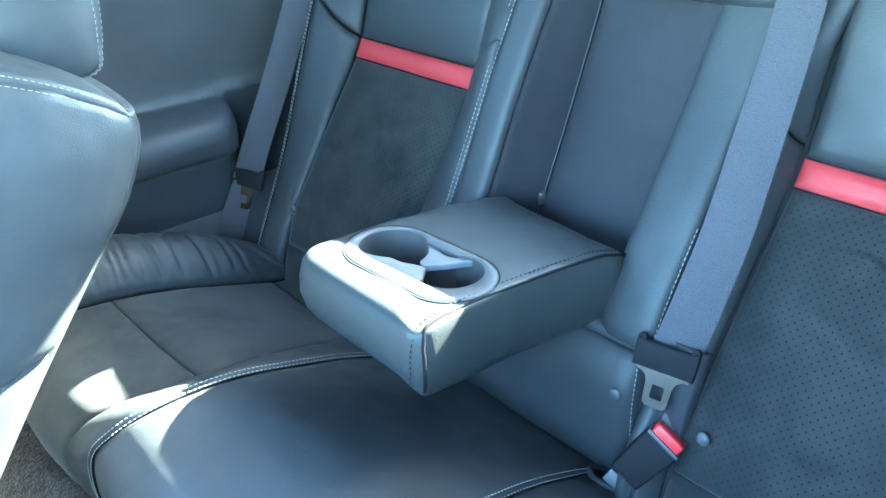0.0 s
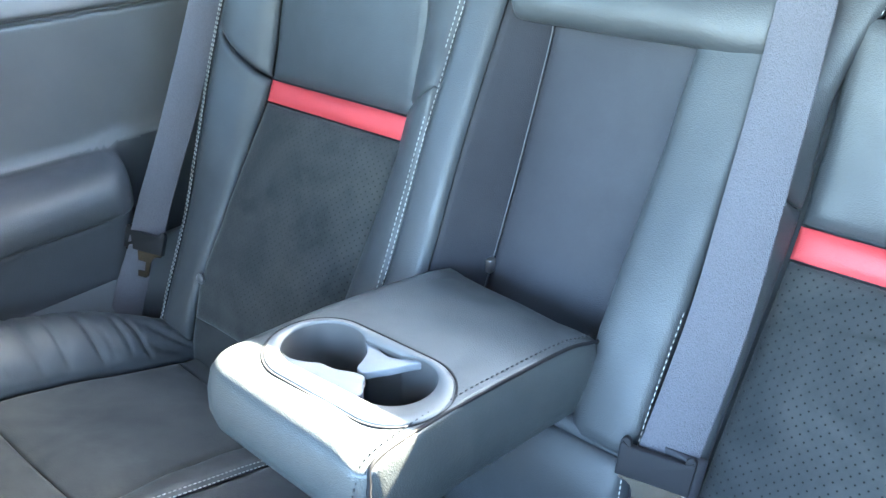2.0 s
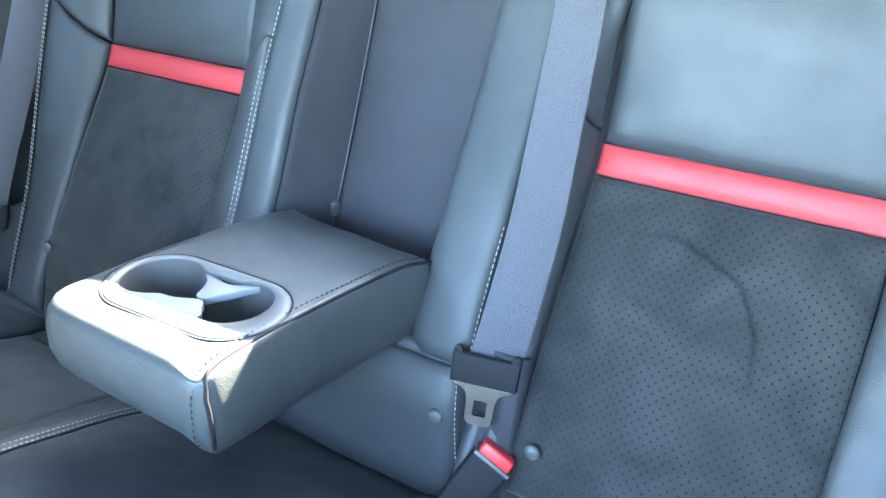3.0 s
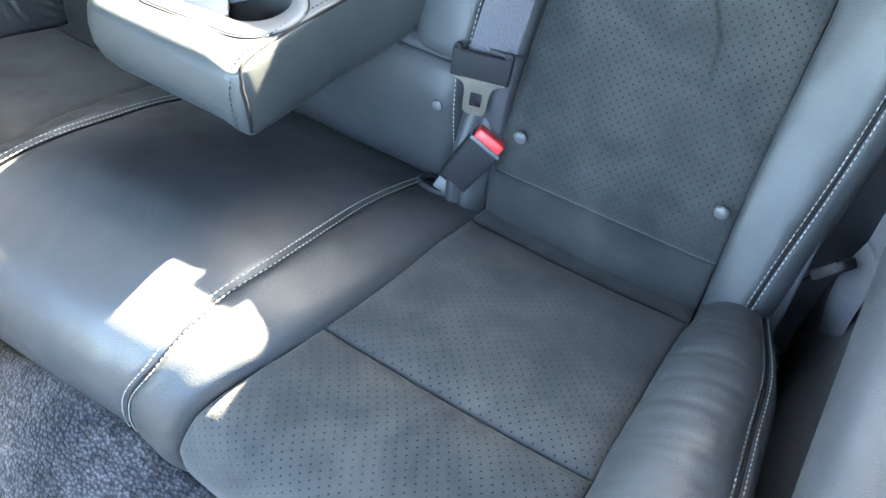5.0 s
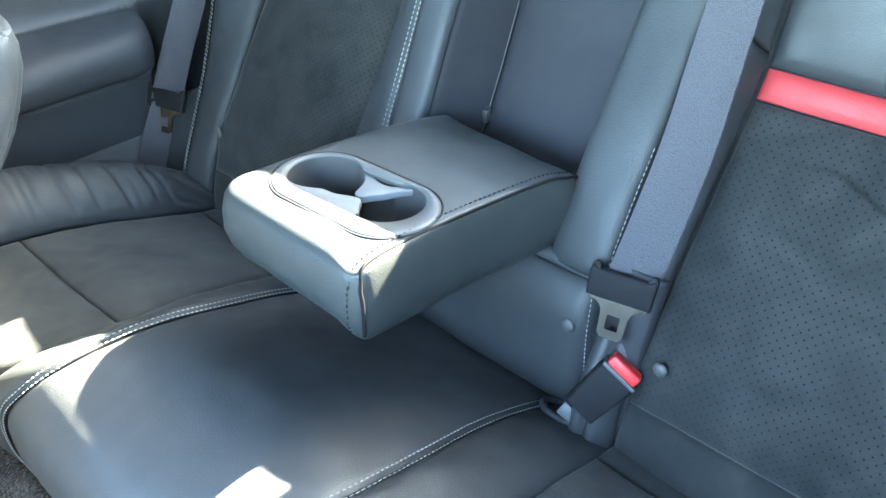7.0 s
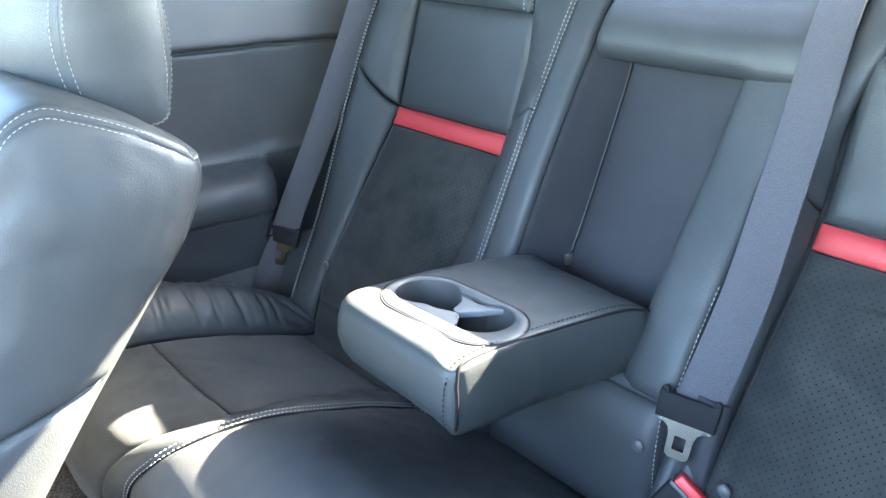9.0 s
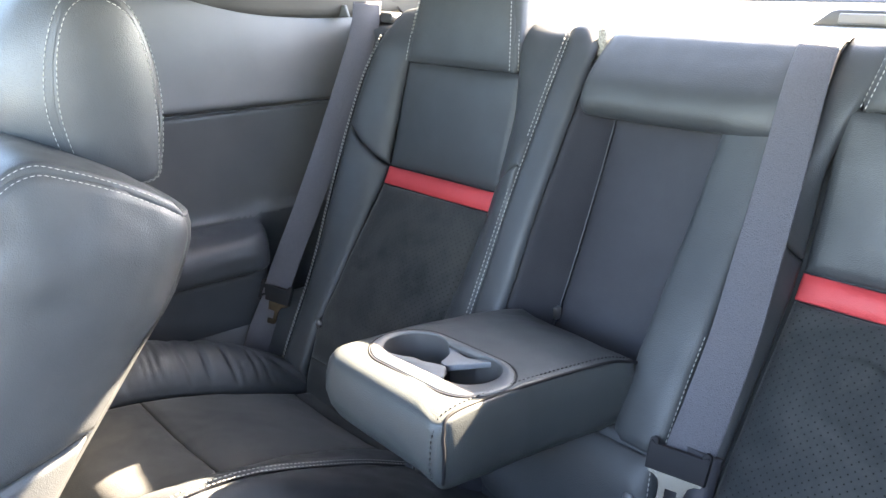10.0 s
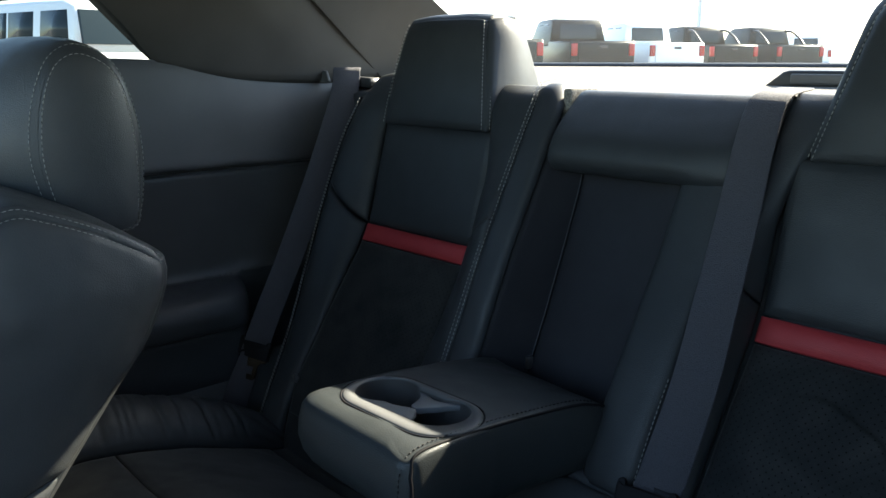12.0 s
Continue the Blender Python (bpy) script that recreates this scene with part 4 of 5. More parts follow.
    part("piping", tube([(x, y, z + 0.0002) for x, y, z in rim[:9]], 0.0016, 100, 6), CORD, cushion, "black seam cord")
    part("piping", tube([(s * w, y, z - 0.0022) for (y, z), w in zip(SEAT_A, HALF_A[s])], 0.0012, 100, 6), CORD, cushion, "black seam cord")
part("base", box((-0.56, -0.535, 0.12), (0.56, -0.13, 0.24), 0.02), BLACK, cushion)

# ---- armrest with cup holders ----
armrest = thing("folding_armrest", (-0.01, -0.10, 0.46), "black leather folding armrest, lowered, with two cup holders", "armrest")
TOPZ = 0.533


def top_z(y):
    return float(np.interp(y, (-0.36, -0.25, -0.19, -0.14, -0.10, -0.07), (TOPZ, TOPZ, 0.530, 0.5235, 0.512, 0.497)))

CUPS = ((-0.051, -0.2875, 0.0350), (0.0265, -0.2835, 0.0335))
RIM = ((-0.0500, -0.2925, 0.0455), (0.0335, -0.2900, 0.0455))


def bezel_line(r):
    """The outline of the cup holder's bezel, drawn r outside its own edge."""
    pts = []
    (x0, y0, c0), (x1, y1, c1) = RIM
    d = math.atan2(y1 - y0, x1 - x0)
    for k in range(33):
        a = d + math.pi / 2 + math.pi * k / 32
        pts.append((x0 + (c0 + r) * math.cos(a), y0 + (c0 + r) * math.sin(a)))
    for k in range(33):
        a = d - math.pi / 2 + math.pi * k / 32
        pts.append((x1 + (c1 + r) * math.cos(a), y1 + (c1 + r) * math.sin(a)))
    # a shallow waist on the rear side
    return [(x, y - 0.004 * math.exp(-((x + 0.015) / 0.016) ** 2) * (y > -0.27)) for x, y in pts]


def cup_line():
    """The outline of the two joined cups, with a waist at the back and an almost straight front."""
    pts = []
    (x0, y0, c0), (x1, y1, c1) = CUPS
    d = math.atan2(y1 - y0, x1 - x0)
    for k in range(41):
        a = d + math.radians(52) + math.radians(218) * k / 40
        pts.append((x0 + c0 * math.cos(a), y0 + c0 * math.sin(a)))
    for k in range(41):
        a = d - math.radians(90) + math.radians(212) * k / 40
        pts.append((x1 + c1 * math.cos(a), y1 + c1 * math.sin(a)))
    return pts


def ring_strip(rings, close=True):
    bm = bmesh.new()
    v = [[bm.verts.new(q) for q in ring] for ring in rings]
    for a, b in zip(v, v[1:]):
        for k in range(len(a) if close else len(a) - 1):
            bm.faces.new((a[k], a[(k + 1) % len(a)], b[(k + 1) % len(b)], b[k]))
    return bm


def even(line, n):
    p = np.array(list(line) + [line[0]], float)
    run = np.r_[0, np.cumsum(np.linalg.norm(np.diff(p, axis=0), axis=1))]
    t = np.linspace(0, run[-1], n, endpoint=False)
    return [(np.interp(x, run, p[:, 0]), np.interp(x, run, p[:, 1])) for x in t]


# the pad: its plan is a tapered block with a large round front corner on the far side and a tight one on the seam side
N = 220
hole = even(bezel_line(-0.003), N)
mid_x, mid_y = np.mean([q[0] for q in hole]), np.mean([q[1] for q in hole])


def plan(inset=0.0):
    pts = []
    for cx, cy, r, a0, dx, dy in ((-0.086, -0.333, 0.036, 180, 1, 1), (0.067, -0.356, 0.016, 270, -1, 1), (0.094, -0.118, 0.010, 0, -1, -1), (-0.078, -0.090, 0.010, 90, 1, -1)):
        over = max(0, inset - (r - 0.004))
        for k in range(17):
            a = radians(a0 + 90 * k / 16)
            pts.append((cx + over * dx + (r - inset + over) * math.cos(a), cy + over * dy + (r - inset + over) * math.sin(a)))
        if a0 == 270:
            # the near side runs almost straight back before it widens
            pts.append((0.0862 - inset, -0.265))
    return [(x, y) for x, y in pts]


def around(inset):
    """Points of the plan, each on the ray from the cups' middle through the matching point of the opening."""
    p = np.array(even(plan(inset), 1600))
    a = np.unwrap(np.arctan2(p[:, 1] - mid_y, p[:, 0] - mid_x))
    base = a[0]
    out = []
    for hx, hy in hole:
        b = math.atan2(hy - mid_y, hx - mid_x)
        while b < base:
            b += 2 * math.pi
        while b > base + 2 * math.pi:
            b -= 2 * math.pi
        out.append((np.interp(b, a, p[:, 0]), np.interp(b, a, p[:, 1])))
    return out


def soft_ring(tight, soft):
    """A ring of the plan that lies closer to the edge along the seam than on the soft sides."""
    out = []
    for (ax, ay), (bx, by) in zip(around(tight), around(soft)):
        k = min(1, max(0, (ax - 0.045) / 0.03))
        out.append((bx + (ax - bx) * k, by + (ay - by) * k))
    return out


rim = soft_ring(0.004, 0.020)


def crown(x, y):
    k = min(1, max(0, (y + 0.369) / 0.030))
    far = min(1, max(0, (x + 0.120) / 0.030))
    return top_z(y) - 0.007 * (1 - k) ** 2 - 0.006 * (1 - far) ** 2 + 0.0015 * noise.noise(Vector((x * 20, y * 20, 1.7)))


rings = []
for k in (0, 0.03, 0.08, 0.16, 0.26, 0.36, 0.48, 0.6, 0.7, 0.8, 0.88, 0.95, 1.0):
    ring = []
    for (hx, hy), (ox, oy) in zip(hole, rim):
        x, y = hx + (ox - hx) * k, hy + (oy - hy) * k
        ring.append((x, y, crown(x, y) - (0.0025 if k == 0 else 0)))
    rings.append(ring)
rings.insert(0, [(x, y, z - 0.012) for x, y, z in rings[0]])


def low_z(y):
    return float(np.interp(y, (-0.372, -0.350, -0.30, -0.10), (0.449, 0.443, 0.438, 0.432)))


body = []
for k, out, soft in ((1.0, -0.004, -0.020), (0.985, -0.0015, -0.0125), (0.95, -0.0002, -0.0065), (0.87, 0.0012, -0.0012), (0.70, 0.0028, 0.0026), (0.50, 0.0030, 0.0036), (0.32, 0.0008, -0.0005), (0.18, -0.0035, -0.0085), (0.08, -0.011, -0.0185), (0.02, -0.021, -0.0285), (0.0, -0.033, -0.038), (0.0, -0.07, -0.07)):
    ring = []
    for (x, y), (ex, ey) in zip(soft_ring(-out, -soft), rim):
        hi, lo = crown(ex, ey), low_z(y)
        ring.append((x, y, lo + (hi - lo) * k))
    body.append(ring)
part("padding", ring_strip(rings + body[1:]), LEATHER_ARMREST, armrest, "plain black leather padding")
part("core", box((-0.085, -0.30, 0.433), (0.06, -0.09, 0.452), 0.006), LEATHER_ARMREST, armrest)
# seam cord along the near edge, and dark stitches beside it
def corner(deg, z, out):
    """A point on the rounded near front corner, out beyond the plan."""
    return (0.067 + (0.016 + out) * math.cos(radians(deg)), -0.356 + (0.016 + out) * math.sin(radians(deg)), z)


cord = [corner(-36, 0.464, -0.0030), corner(-36, 0.480, 0.0055), corner(-36, 0.503, 0.0046), corner(-36, 0.518, 0.0018), (0.0770, -0.350, crown(0.0770, -0.350) + 0.0008), (0.0835, -0.27, 0.5315), (0.0965, -0.16, 0.5255), (0.1015, -0.122, 0.5170), (0.1025, -0.105, 0.511)]
part("piping", tube(cord, 0.0018, 140, 8), CORD, armrest, "black seam cord")
row = smooth_line([corner(-72, 0.468, 0.0000), corner(-72, 0.480, 0.0048), corner(-72, 0.503, 0.0042), corner(-68, 0.518, 0.0012), (0.0700, -0.350, crown(0.0700, -0.350) + 0.0010), (0.0755, -0.27, 0.5340), (0.0885, -0.16, 0.5280), (0.0935, -0.122, 0.5195), (0.0945, -0.105, 0.514)], 220)
stitch_rows([row], armrest, DARK_THREAD, "dark grey stitching", length=0.0034, gap=0.0022, radius=0.0009)

# a black strip stands in for the shade in the groove round the bezel
part("gap_shade", ring_strip([[(x, y, 0.5335 + h) for x, y in even(bezel_line(r), N)] for r, h in ((-0.001, -0.004), (0.0001, 0.0002), (0.0018, 0.0004), (0.0024, -0.004))]), CORD, armrest, "dark strip for the shaded gap round the bezel")
holder = part("cup_holder", ring_strip([[(x, y, 0.5335 + h) for x, y in even(bezel_line(r), N)] for r, h in ((0.0, -0.006), (0.0, -0.0004), (-0.0010, 0.0010), (-0.0024, 0.0016), (-0.005, 0.0016))]), GREY, armrest, "grey plastic twin cup holder")
inner = even(cup_line(), N)
outer_ring = even(bezel_line(-0.005), N)
# the two outlines start at different places; turn one to meet the other
shift = min(range(N), key=lambda k: (inner[k][0] - outer_ring[0][0]) ** 2 + (inner[k][1] - outer_ring[0][1]) ** 2)
inner = inner[shift:] + inner[:shift]
part("bezel_face", ring_strip([[(x, y, 0.5351) for x, y in outer_ring], [(x, y, 0.5347) for x, y in inner], [(x, y, 0.5325) for x, y in inner]]), GREY, holder)
part("cup_wall", ring_strip([[(mid_x + (x - mid_x) * k, mid_y + (y - mid_y) * k, z) for x, y in inner] for z, k in ((0.5325, 1), (0.52, 0.99), (0.50, 0.97), (0.475, 0.94), (0.462, 0.92))]), CUPWALL, holder, "dark inside of the cups")
bm = bmesh.new()
bm.faces.new([bm.verts.new((x, y, 0.463)) for x, y in inner])
part("cup_floor", bm, CUPWALL, holder)


def flap(points, z0, z1):
    line = smooth_line(list(points) + [points[0]], 60)[:-1]
    return prism([(x, y) for x, y in line], "z", z0, z1, 0.0010)


part("divider", flap([(-0.041, -0.252), (-0.031, -0.249), (-0.019, -0.257), (-0.003, -0.261), (0.009, -0.255), (0.021, -0.242), (0.024, -0.249), (0.017, -0.260), (0.010, -0.273), (0.004, -0.281), (-0.002, -0.290), (-0.011, -0.288), (-0.015, -0.278), (-0.022, -0.266)], 0.5235, 0.5305), RUBBER, holder, "pale grey three-armed divider")
part("tongue_flap", flap([(-0.074, -0.314), (-0.060, -0.315), (-0.046, -0.310), (-0.036, -0.304), (-0.022, -0.302), (-0.006, -0.295), (0.004, -0.294), (0.010, -0.302), (0.018, -0.311), (0.012, -0.322), (-0.020, -0.327), (-0.055, -0.327)], 0.5250, 0.5320), RUBBER, holder, "pale grey rubber flap")

# ---- front seat ----
front = thing("front_seat", (-0.37, -0.75, 0.12), "black leather front seat back with pale twin stitching", "seat")
REAR = [(-0.482, 0.694), (-0.481, 0.668), (-0.503, 0.617), (-0.537, 0.574), (-0.577, 0.522), (-0.616, 0.471), (-0.664, 0.404), (-0.735, 0.30), (-0.80, 0.20)]
FACE = [(-0.662, 0.706), (-0.672, 0.680), (-0.690, 0.630), (-0.715, 0.574), (-0.745, 0.510), (-0.775, 0.450), (-0.81, 0.380), (-0.86, 0.28), (-0.90, 0.18)]
TOPL = [(-0.482, 0.694), (-0.514, 0.7145), (-0.545, 0.731), (-0.580, 0.746), (-0.609, 0.754), (-0.637, 0.741), (-0.662, 0.706)]
SX = -0.150


def side_rows(pairs, n=7):
    out = []
    for (ya, za), (yb, zb) in pairs:
        out.append([(SX + 0.012 * math.sin(math.pi * k) ** 0.7, ya + (yb - ya) * k, za + (zb - za) * k) for k in np.linspace(0, 1, n)])
    return out


cut = 5
top_row = [(SX, y, z) for y, z in TOPL]
main = [top_row] + side_rows(list(zip(REAR, FACE))[1:cut])
LOWR, LOWF = (-0.590, 0.508), (-0.76, 0.470)
main.append(side_rows([(LOWR, LOWF)])[0])
EAST = (3, -0.6, 0.6)
part("side_panel", panel(main, 40, 44, EAST, puff=0.005, wrinkle=0.002), LEATHER_LIGHTENED, front)
part("lower_side", panel(side_rows([((-0.592, 0.505), (-0.762, 0.467))] + list(zip(REAR, FACE))[5:]), 30, 30, EAST, puff=0.006), LEATHER_LIGHTENED, front)
# the back, the top and the face of the seat
far = -0.585
rear = [[(SX, y, z), (SX - 0.02, y + 0.008, z + 0.001), (-0.25, y + 0.016, z), (-0.37, y + 0.018, z), (-0.48, y + 0.016, z), (far + 0.02, y + 0.008, z), (far, y, z)] for y, z in REAR]
part("rear_panel", panel(rear, 40, 40, (-0.3, 3, 0.5), puff=0.004, edges="lrt"), LEATHER_LIGHTENED, front)
roof = [[(SX, y, z), (SX - 0.012, y, z + 0.007), (-0.23, y, z + 0.012), (-0.37, y, z + 0.012), (-0.50, y, z + 0.012), (far + 0.012, y, z + 0.007), (far, y, z)] for y, z in TOPL]
part("top_panel", panel(roof, 40, 30, (-0.3, -0.6, 4), puff=0.003, edges="lrb"), LEATHER_LIGHTENED, front)
face = [[(SX, y, z), (SX - 0.03, y - 0.03, z), (-0.25, y - 0.01, z), (-0.37, y, z), (-0.48, y - 0.01, z), (far + 0.03, y - 0.03, z), (far, y, z)] for y, z in FACE]
part("face_panel", panel(face, 40, 40, (-0.3, -3, 1), puff=0.004, edges="lrt"), LEATHER_LIGHTENED, front)
part("far_side", panel([[(far, ya + (yb - ya) * k, za + (zb - za) * k) for k in np.linspace(0, 1, 5)] for (ya, za), (yb, zb) in zip(REAR, FACE)], 20, 24, (-3, -0.6, 0.5), edges=""), LEATHER_LIGHTENED, front)
lines = []
for dx, dz in ((0.001, -0.0036), (-0.0045, 0.0035)):
    lines.append(smooth_line([(SX + dx + 0.0012, y - 0.0, z + dz) for y, z in TOPL[:-1]] + [(SX + dx, -0.654, 0.71 + dz)], 220))
stitch_rows(lines, front, length=0.0038, gap=0.0017, radius=0.0005)
part("seat_base", box((-0.60, -1.25, 0.10), (-0.14, -0.78, 0.30), 0.04, 4), LEATHER_LIGHTENED, front)

OVAL = [(-0.528, 0.712), (-0.548, 0.735), (-0.560, 0.785), (-0.556, 0.835), (-0.542, 0.875), (-0.522, 0.891), (-0.500, 0.888), (-0.480, 0.872), (-0.467, 0.835), (-0.462, 0.785), (-0.466, 0.735), (-0.476, 0.712)]
HX = -0.232


def oval(x, grow, ahead=0.0, n=72):
    cy, cz = -0.511, 0.800
    line = smooth_line(OVAL + [OVAL[0]], n + 1)[:-1]
    out = []
    for y, z in line:
        d = math.hypot(y - cy, z - cz)
        fwd = max(0, (cy - y) / 0.05)
        out.append((x, y + (y - cy) / d * grow - ahead * min(1, fwd), z + (z - cz) / d * grow * (1 if z > 0.74 else 0.3)))
    return out


head = part("headrest", ring_strip([oval(HX, -0.0015), oval(HX - 0.004, 0.004), oval(HX - 0.016, 0.008, 0.006), oval(HX - 0.04, 0.011, 0.025), oval(HX - 0.08, 0.013, 0.036), oval(-0.37, 0.014, 0.040), oval(-0.46, 0.012, 0.03), oval(-0.49, 0.008, 0.01), oval(-0.506, 0.0)]), LEATHER_LIGHTENED, front, "rounded black leather headrest")
rings = []
for k in (1.0, 0.97, 0.9, 0.75, 0.55, 0.35, 0.15, 0.0005):
    rings.append([(HX + 0.010 * (1 - k ** 2.5) - (0.002 if k == 1.0 else 0), -0.511 + (y + 0.511) * k, 0.800 + (z - 0.800) * k) for x, y, z in oval(HX, -0.001)])
part("side_gusset", ring_strip(rings), LEATHER_LIGHTENED, head)
rings = [[(-1.0 * (x + 0.738), y, z) for x, y, z in r] for r in rings]
part("far_gusset", ring_strip(rings), LEATHER_LIGHTENED, head)
ring = oval(HX, -0.0045)
lines = [[(HX + 0.0020, y, z) for _, y, z in ring[3:-3]]]
ring = oval(HX, 0.0047, 0.0008)
lines.append([(HX - 0.0036, y, z) for _, y, z in ring[3:-3]])
stitch_rows(lines, head, length=0.0038, gap=0.0017, radius=0.0005)
for x in (-0.30, -0.44):
    part("post", tube([(x, -0.525, 0.70), (x, -0.52, 0.78)], 0.006, 8, 12), STEEL, head, "bright steel post")
part("post_guide", box((-0.325, -0.555, 0.750), (-0.275, -0.505, 0.768), 0.004), BLACK, front, "black plastic post guide")
part("post_guide", box((-0.465, -0.555, 0.750), (-0.415, -0.505, 0.768), 0.004), BLACK, front, "black plastic post guide")

# ---- seat belts ----
def tongue(parent, m):
    """A belt tongue round the origin: a plastic grip with ears and a steel plate below with a square hole. x across, z up, -y to the viewer."""
    grip = part("grip", moved(prism([(-0.031, 0.012), (-0.0285, 0.016), (-0.024, 0.013), (0.024, 0.013), (0.0285, 0.016), (0.031, 0.012), (0.030, -0.013), (-0.030, -0.013)], "y", -0.005, 0.005, 0.0015), m), GRIP, parent, "black plastic tongue grip")
    for x in (-0.0265, 0.0265):
        part("ear", moved(prism([(x + 0.0045 * math.cos(a), 0.014 + 0.0055 * math.sin(a)) for a in np.linspace(0, 2 * math.pi, 16, endpoint=False)], "y", -0.0035, 0.0035, 0.0006), m), GRIP, grip)
    arm = [(-0.027, -0.0125), (-0.027, -0.0160), (-0.0205, -0.0172), (-0.0155, -0.0205), (-0.0130, -0.0275), (0.0130, -0.0275), (0.0155, -0.0205), (0.0205, -0.0172), (0.027, -0.0160), (0.027, -0.0125)]
    bm = bmesh.new()
    for shape in (arm, [(-0.0130, -0.0274), (-0.0060, -0.0274), (-0.0060, -0.0415), (-0.0125, -0.0415)], [(0.0060, -0.0274), (0.0130, -0.0274), (0.0125, -0.0415), (0.0060, -0.0415)], [(-0.0125, -0.0414), (0.0125, -0.0414), (0.0118, -0.0470), (0.0085, -0.0500), (-0.0085, -0.0500), (-0.0118, -0.0470)]):
        one = [bm.verts.new((x, -0.0013, z)) for x, z in shape]
        two = [bm.verts.new((x, 0.0013, z)) for x, z in shape]
        bm.faces.new(one)
        bm.faces.new(two[::-1])
        for k in range(len(one)):
            bm.faces.new((one[k], two[k], two[(k + 1) % len(one)], one[(k + 1) % len(one)]))
    part("plate", moved(bm, m), STEEL_WORN, parent, "worn steel tongue plate", smooth=False)


belt = thing("seat_belt", (0.19, -0.13, 0.455), "grey seat belt hanging beside the armrest, tongue unlatched", "seat belt", "rear seat belts")
side = (0.0225, 0.009, -0.003)
part("webbing", ribbon([(0.190, -0.137, 0.452), (0.1925, -0.113, 0.50), (0.1935, -0.080, 0.565), (0.190, -0.045, 0.640), (0.1855, -0.009, 0.715), (0.180, 0.024, 0.785), (0.176, 0.049, 0.825), (0.175, 0.070, 0.8425), (0.176, 0.12, 0.849)], [(0.0225, 0.008, -0.003), (0.0228, 0.006, -0.002), (0.0228, 0.003, 0), (0.0225, 0.0, 0), (0.022, 0.0, 0), (0.021, 0.0, 0), (0.021, 0, 0), (0.021, 0, 0), (0.021, 0, 0)], 0.0011, 90), WEB, belt, "grey woven webbing")
tongue(belt, pose(0.187, -0.151, 0.447, -20, 2, 14))

buckle = thing("belt_buckle", (0.185, -0.185, 0.29), "black belt buckle with a red release button", "belt buckle")
m = pose(0.197, -0.184, 0.350, -24, 33, 10)
part("case", moved(prism([(-0.0185, 0.028), (0.0185, 0.028), (0.0195, 0.020), (0.0165, -0.028), (-0.0165, -0.028), (-0.0195, 0.020)], "y", -0.010, 0.010, 0.003), m), GRIP, buckle)
part("collar", moved(box((-0.0190, -0.0105, 0.0245), (0.0190, 0.0105, 0.0285), 0.001), m), GREYBUTTON, buckle, "grey collar")
part("button", moved(box((-0.0165, -0.0085, 0.0250), (0.0165, 0.0085, 0.0390), 0.0025), m), RED, buckle, "red release button")
cuff = [(0.158 + 0.026 * math.cos(a), -0.176 + 0.020 * math.sin(a), 0.288 - 0.010 * math.sin(a)) for a in np.linspace(0, 2 * math.pi, 25)]
part("cuff", tube(cuff, 0.0035, 60, 8), VINYL, buckle, "black leather cuff round the slot")
part("stalk", moved(box((-0.010, -0.002, -0.007), (0.010, 0.002, 0.008), 0.0015), pose(0.171, -0.193, 0.309, -30, 28, 10)), GREYBUTTON, buckle, "grey strap loop")

for s, label in ((-1, "grey seat belt running down the side panel to the cushion"), (1, "grey outer seat belt running into the side panel")):
    belt = thing("seat_belt", (s * 0.585, -0.15, 0.42), label, "seat belt", "rear seat belts")
    acr = (-s * 0.012, 0.0205, 0)
    part("webbing", ribbon([(s * 0.586, -0.150, 0.405), (s * 0.588, -0.122, 0.460), (s * 0.590, -0.070, 0.555), (s * 0.590, -0.010, 0.680), (s * 0.592, 0.050, 0.815), (s * 0.602, 0.068, 0.868)], acr, 0.0011, 70), WEB, belt, "grey woven webbing")
    if s < 0:
        part("lower_webbing", ribbon([(-0.586, -0.150, 0.405), (-0.587, -0.175, 0.360), (-0.588, -0.198, 0.308), (-0.588, -0.222, 0.26)], (0.010, 0.0215, 0.004), 0.0011, 40), WEB, belt)
        tongue(belt, pose(-0.581, -0.155, 0.404, -16, 8, 24))
    else:
        part("lower_webbing", ribbon([(0.586, -0.150, 0.405), (0.582, -0.132, 0.350), (0.583, -0.138, 0.305), (0.596, -0.144, 0.24)], (-0.012, 0.0205, 0), 0.0011, 40), WEB, belt)
        along, over = Vector((0.575, 0.0, 0.82)).normalized(), Vector((0.43, 0.83, -0.33))
        over = (over - along * over.dot(along)).normalized()
        turn = Matrix((over, along.cross(over), along)).transposed().to_4x4()
        tongue(belt, Matrix.Translation((0.566, -0.128, 0.362)) @ turn)
    # the right guide is drawn larger than the left to block stray sun
    outline = [(0.556, 0.834), (0.640, 0.836), (0.645, 0.850), (0.632, 0.853), (0.560, 0.850)] if s < 0 else [(0.515, 0.836), (0.650, 0.840), (0.660, 0.880), (0.640, 0.892), (0.512, 0.892)]
    part("guide", prism([(s * x, z) for x, z in outline], "y", 0.084, 0.108, 0.003), BLACK, belt, "black belt guide")
    part("guide_flap", prism([(s * 0.645, 0.842), (s * 0.712, 0.840), (s * 0.676, 0.862), (s * 0.655, 0.862)], "y", 0.058, 0.064, 0.002), GREYBUTTON, belt, "grey flap beside the guide")

# ---- vehicles outside ----
PAINTS = {"white": material("white_car_paint", (0.78, 0.78, 0.78), 0.25), "black": material("black_car_paint", (0.008, 0.010, 0.011), 0.3, 0, 0.15), "grey": material("dark_grey_car_paint", (0.016, 0.021, 0.022), 0.3, 0, 0.15), "silver": material("silver_car_paint", (0.42, 0.43, 0.45), 0.3, 0.5)}
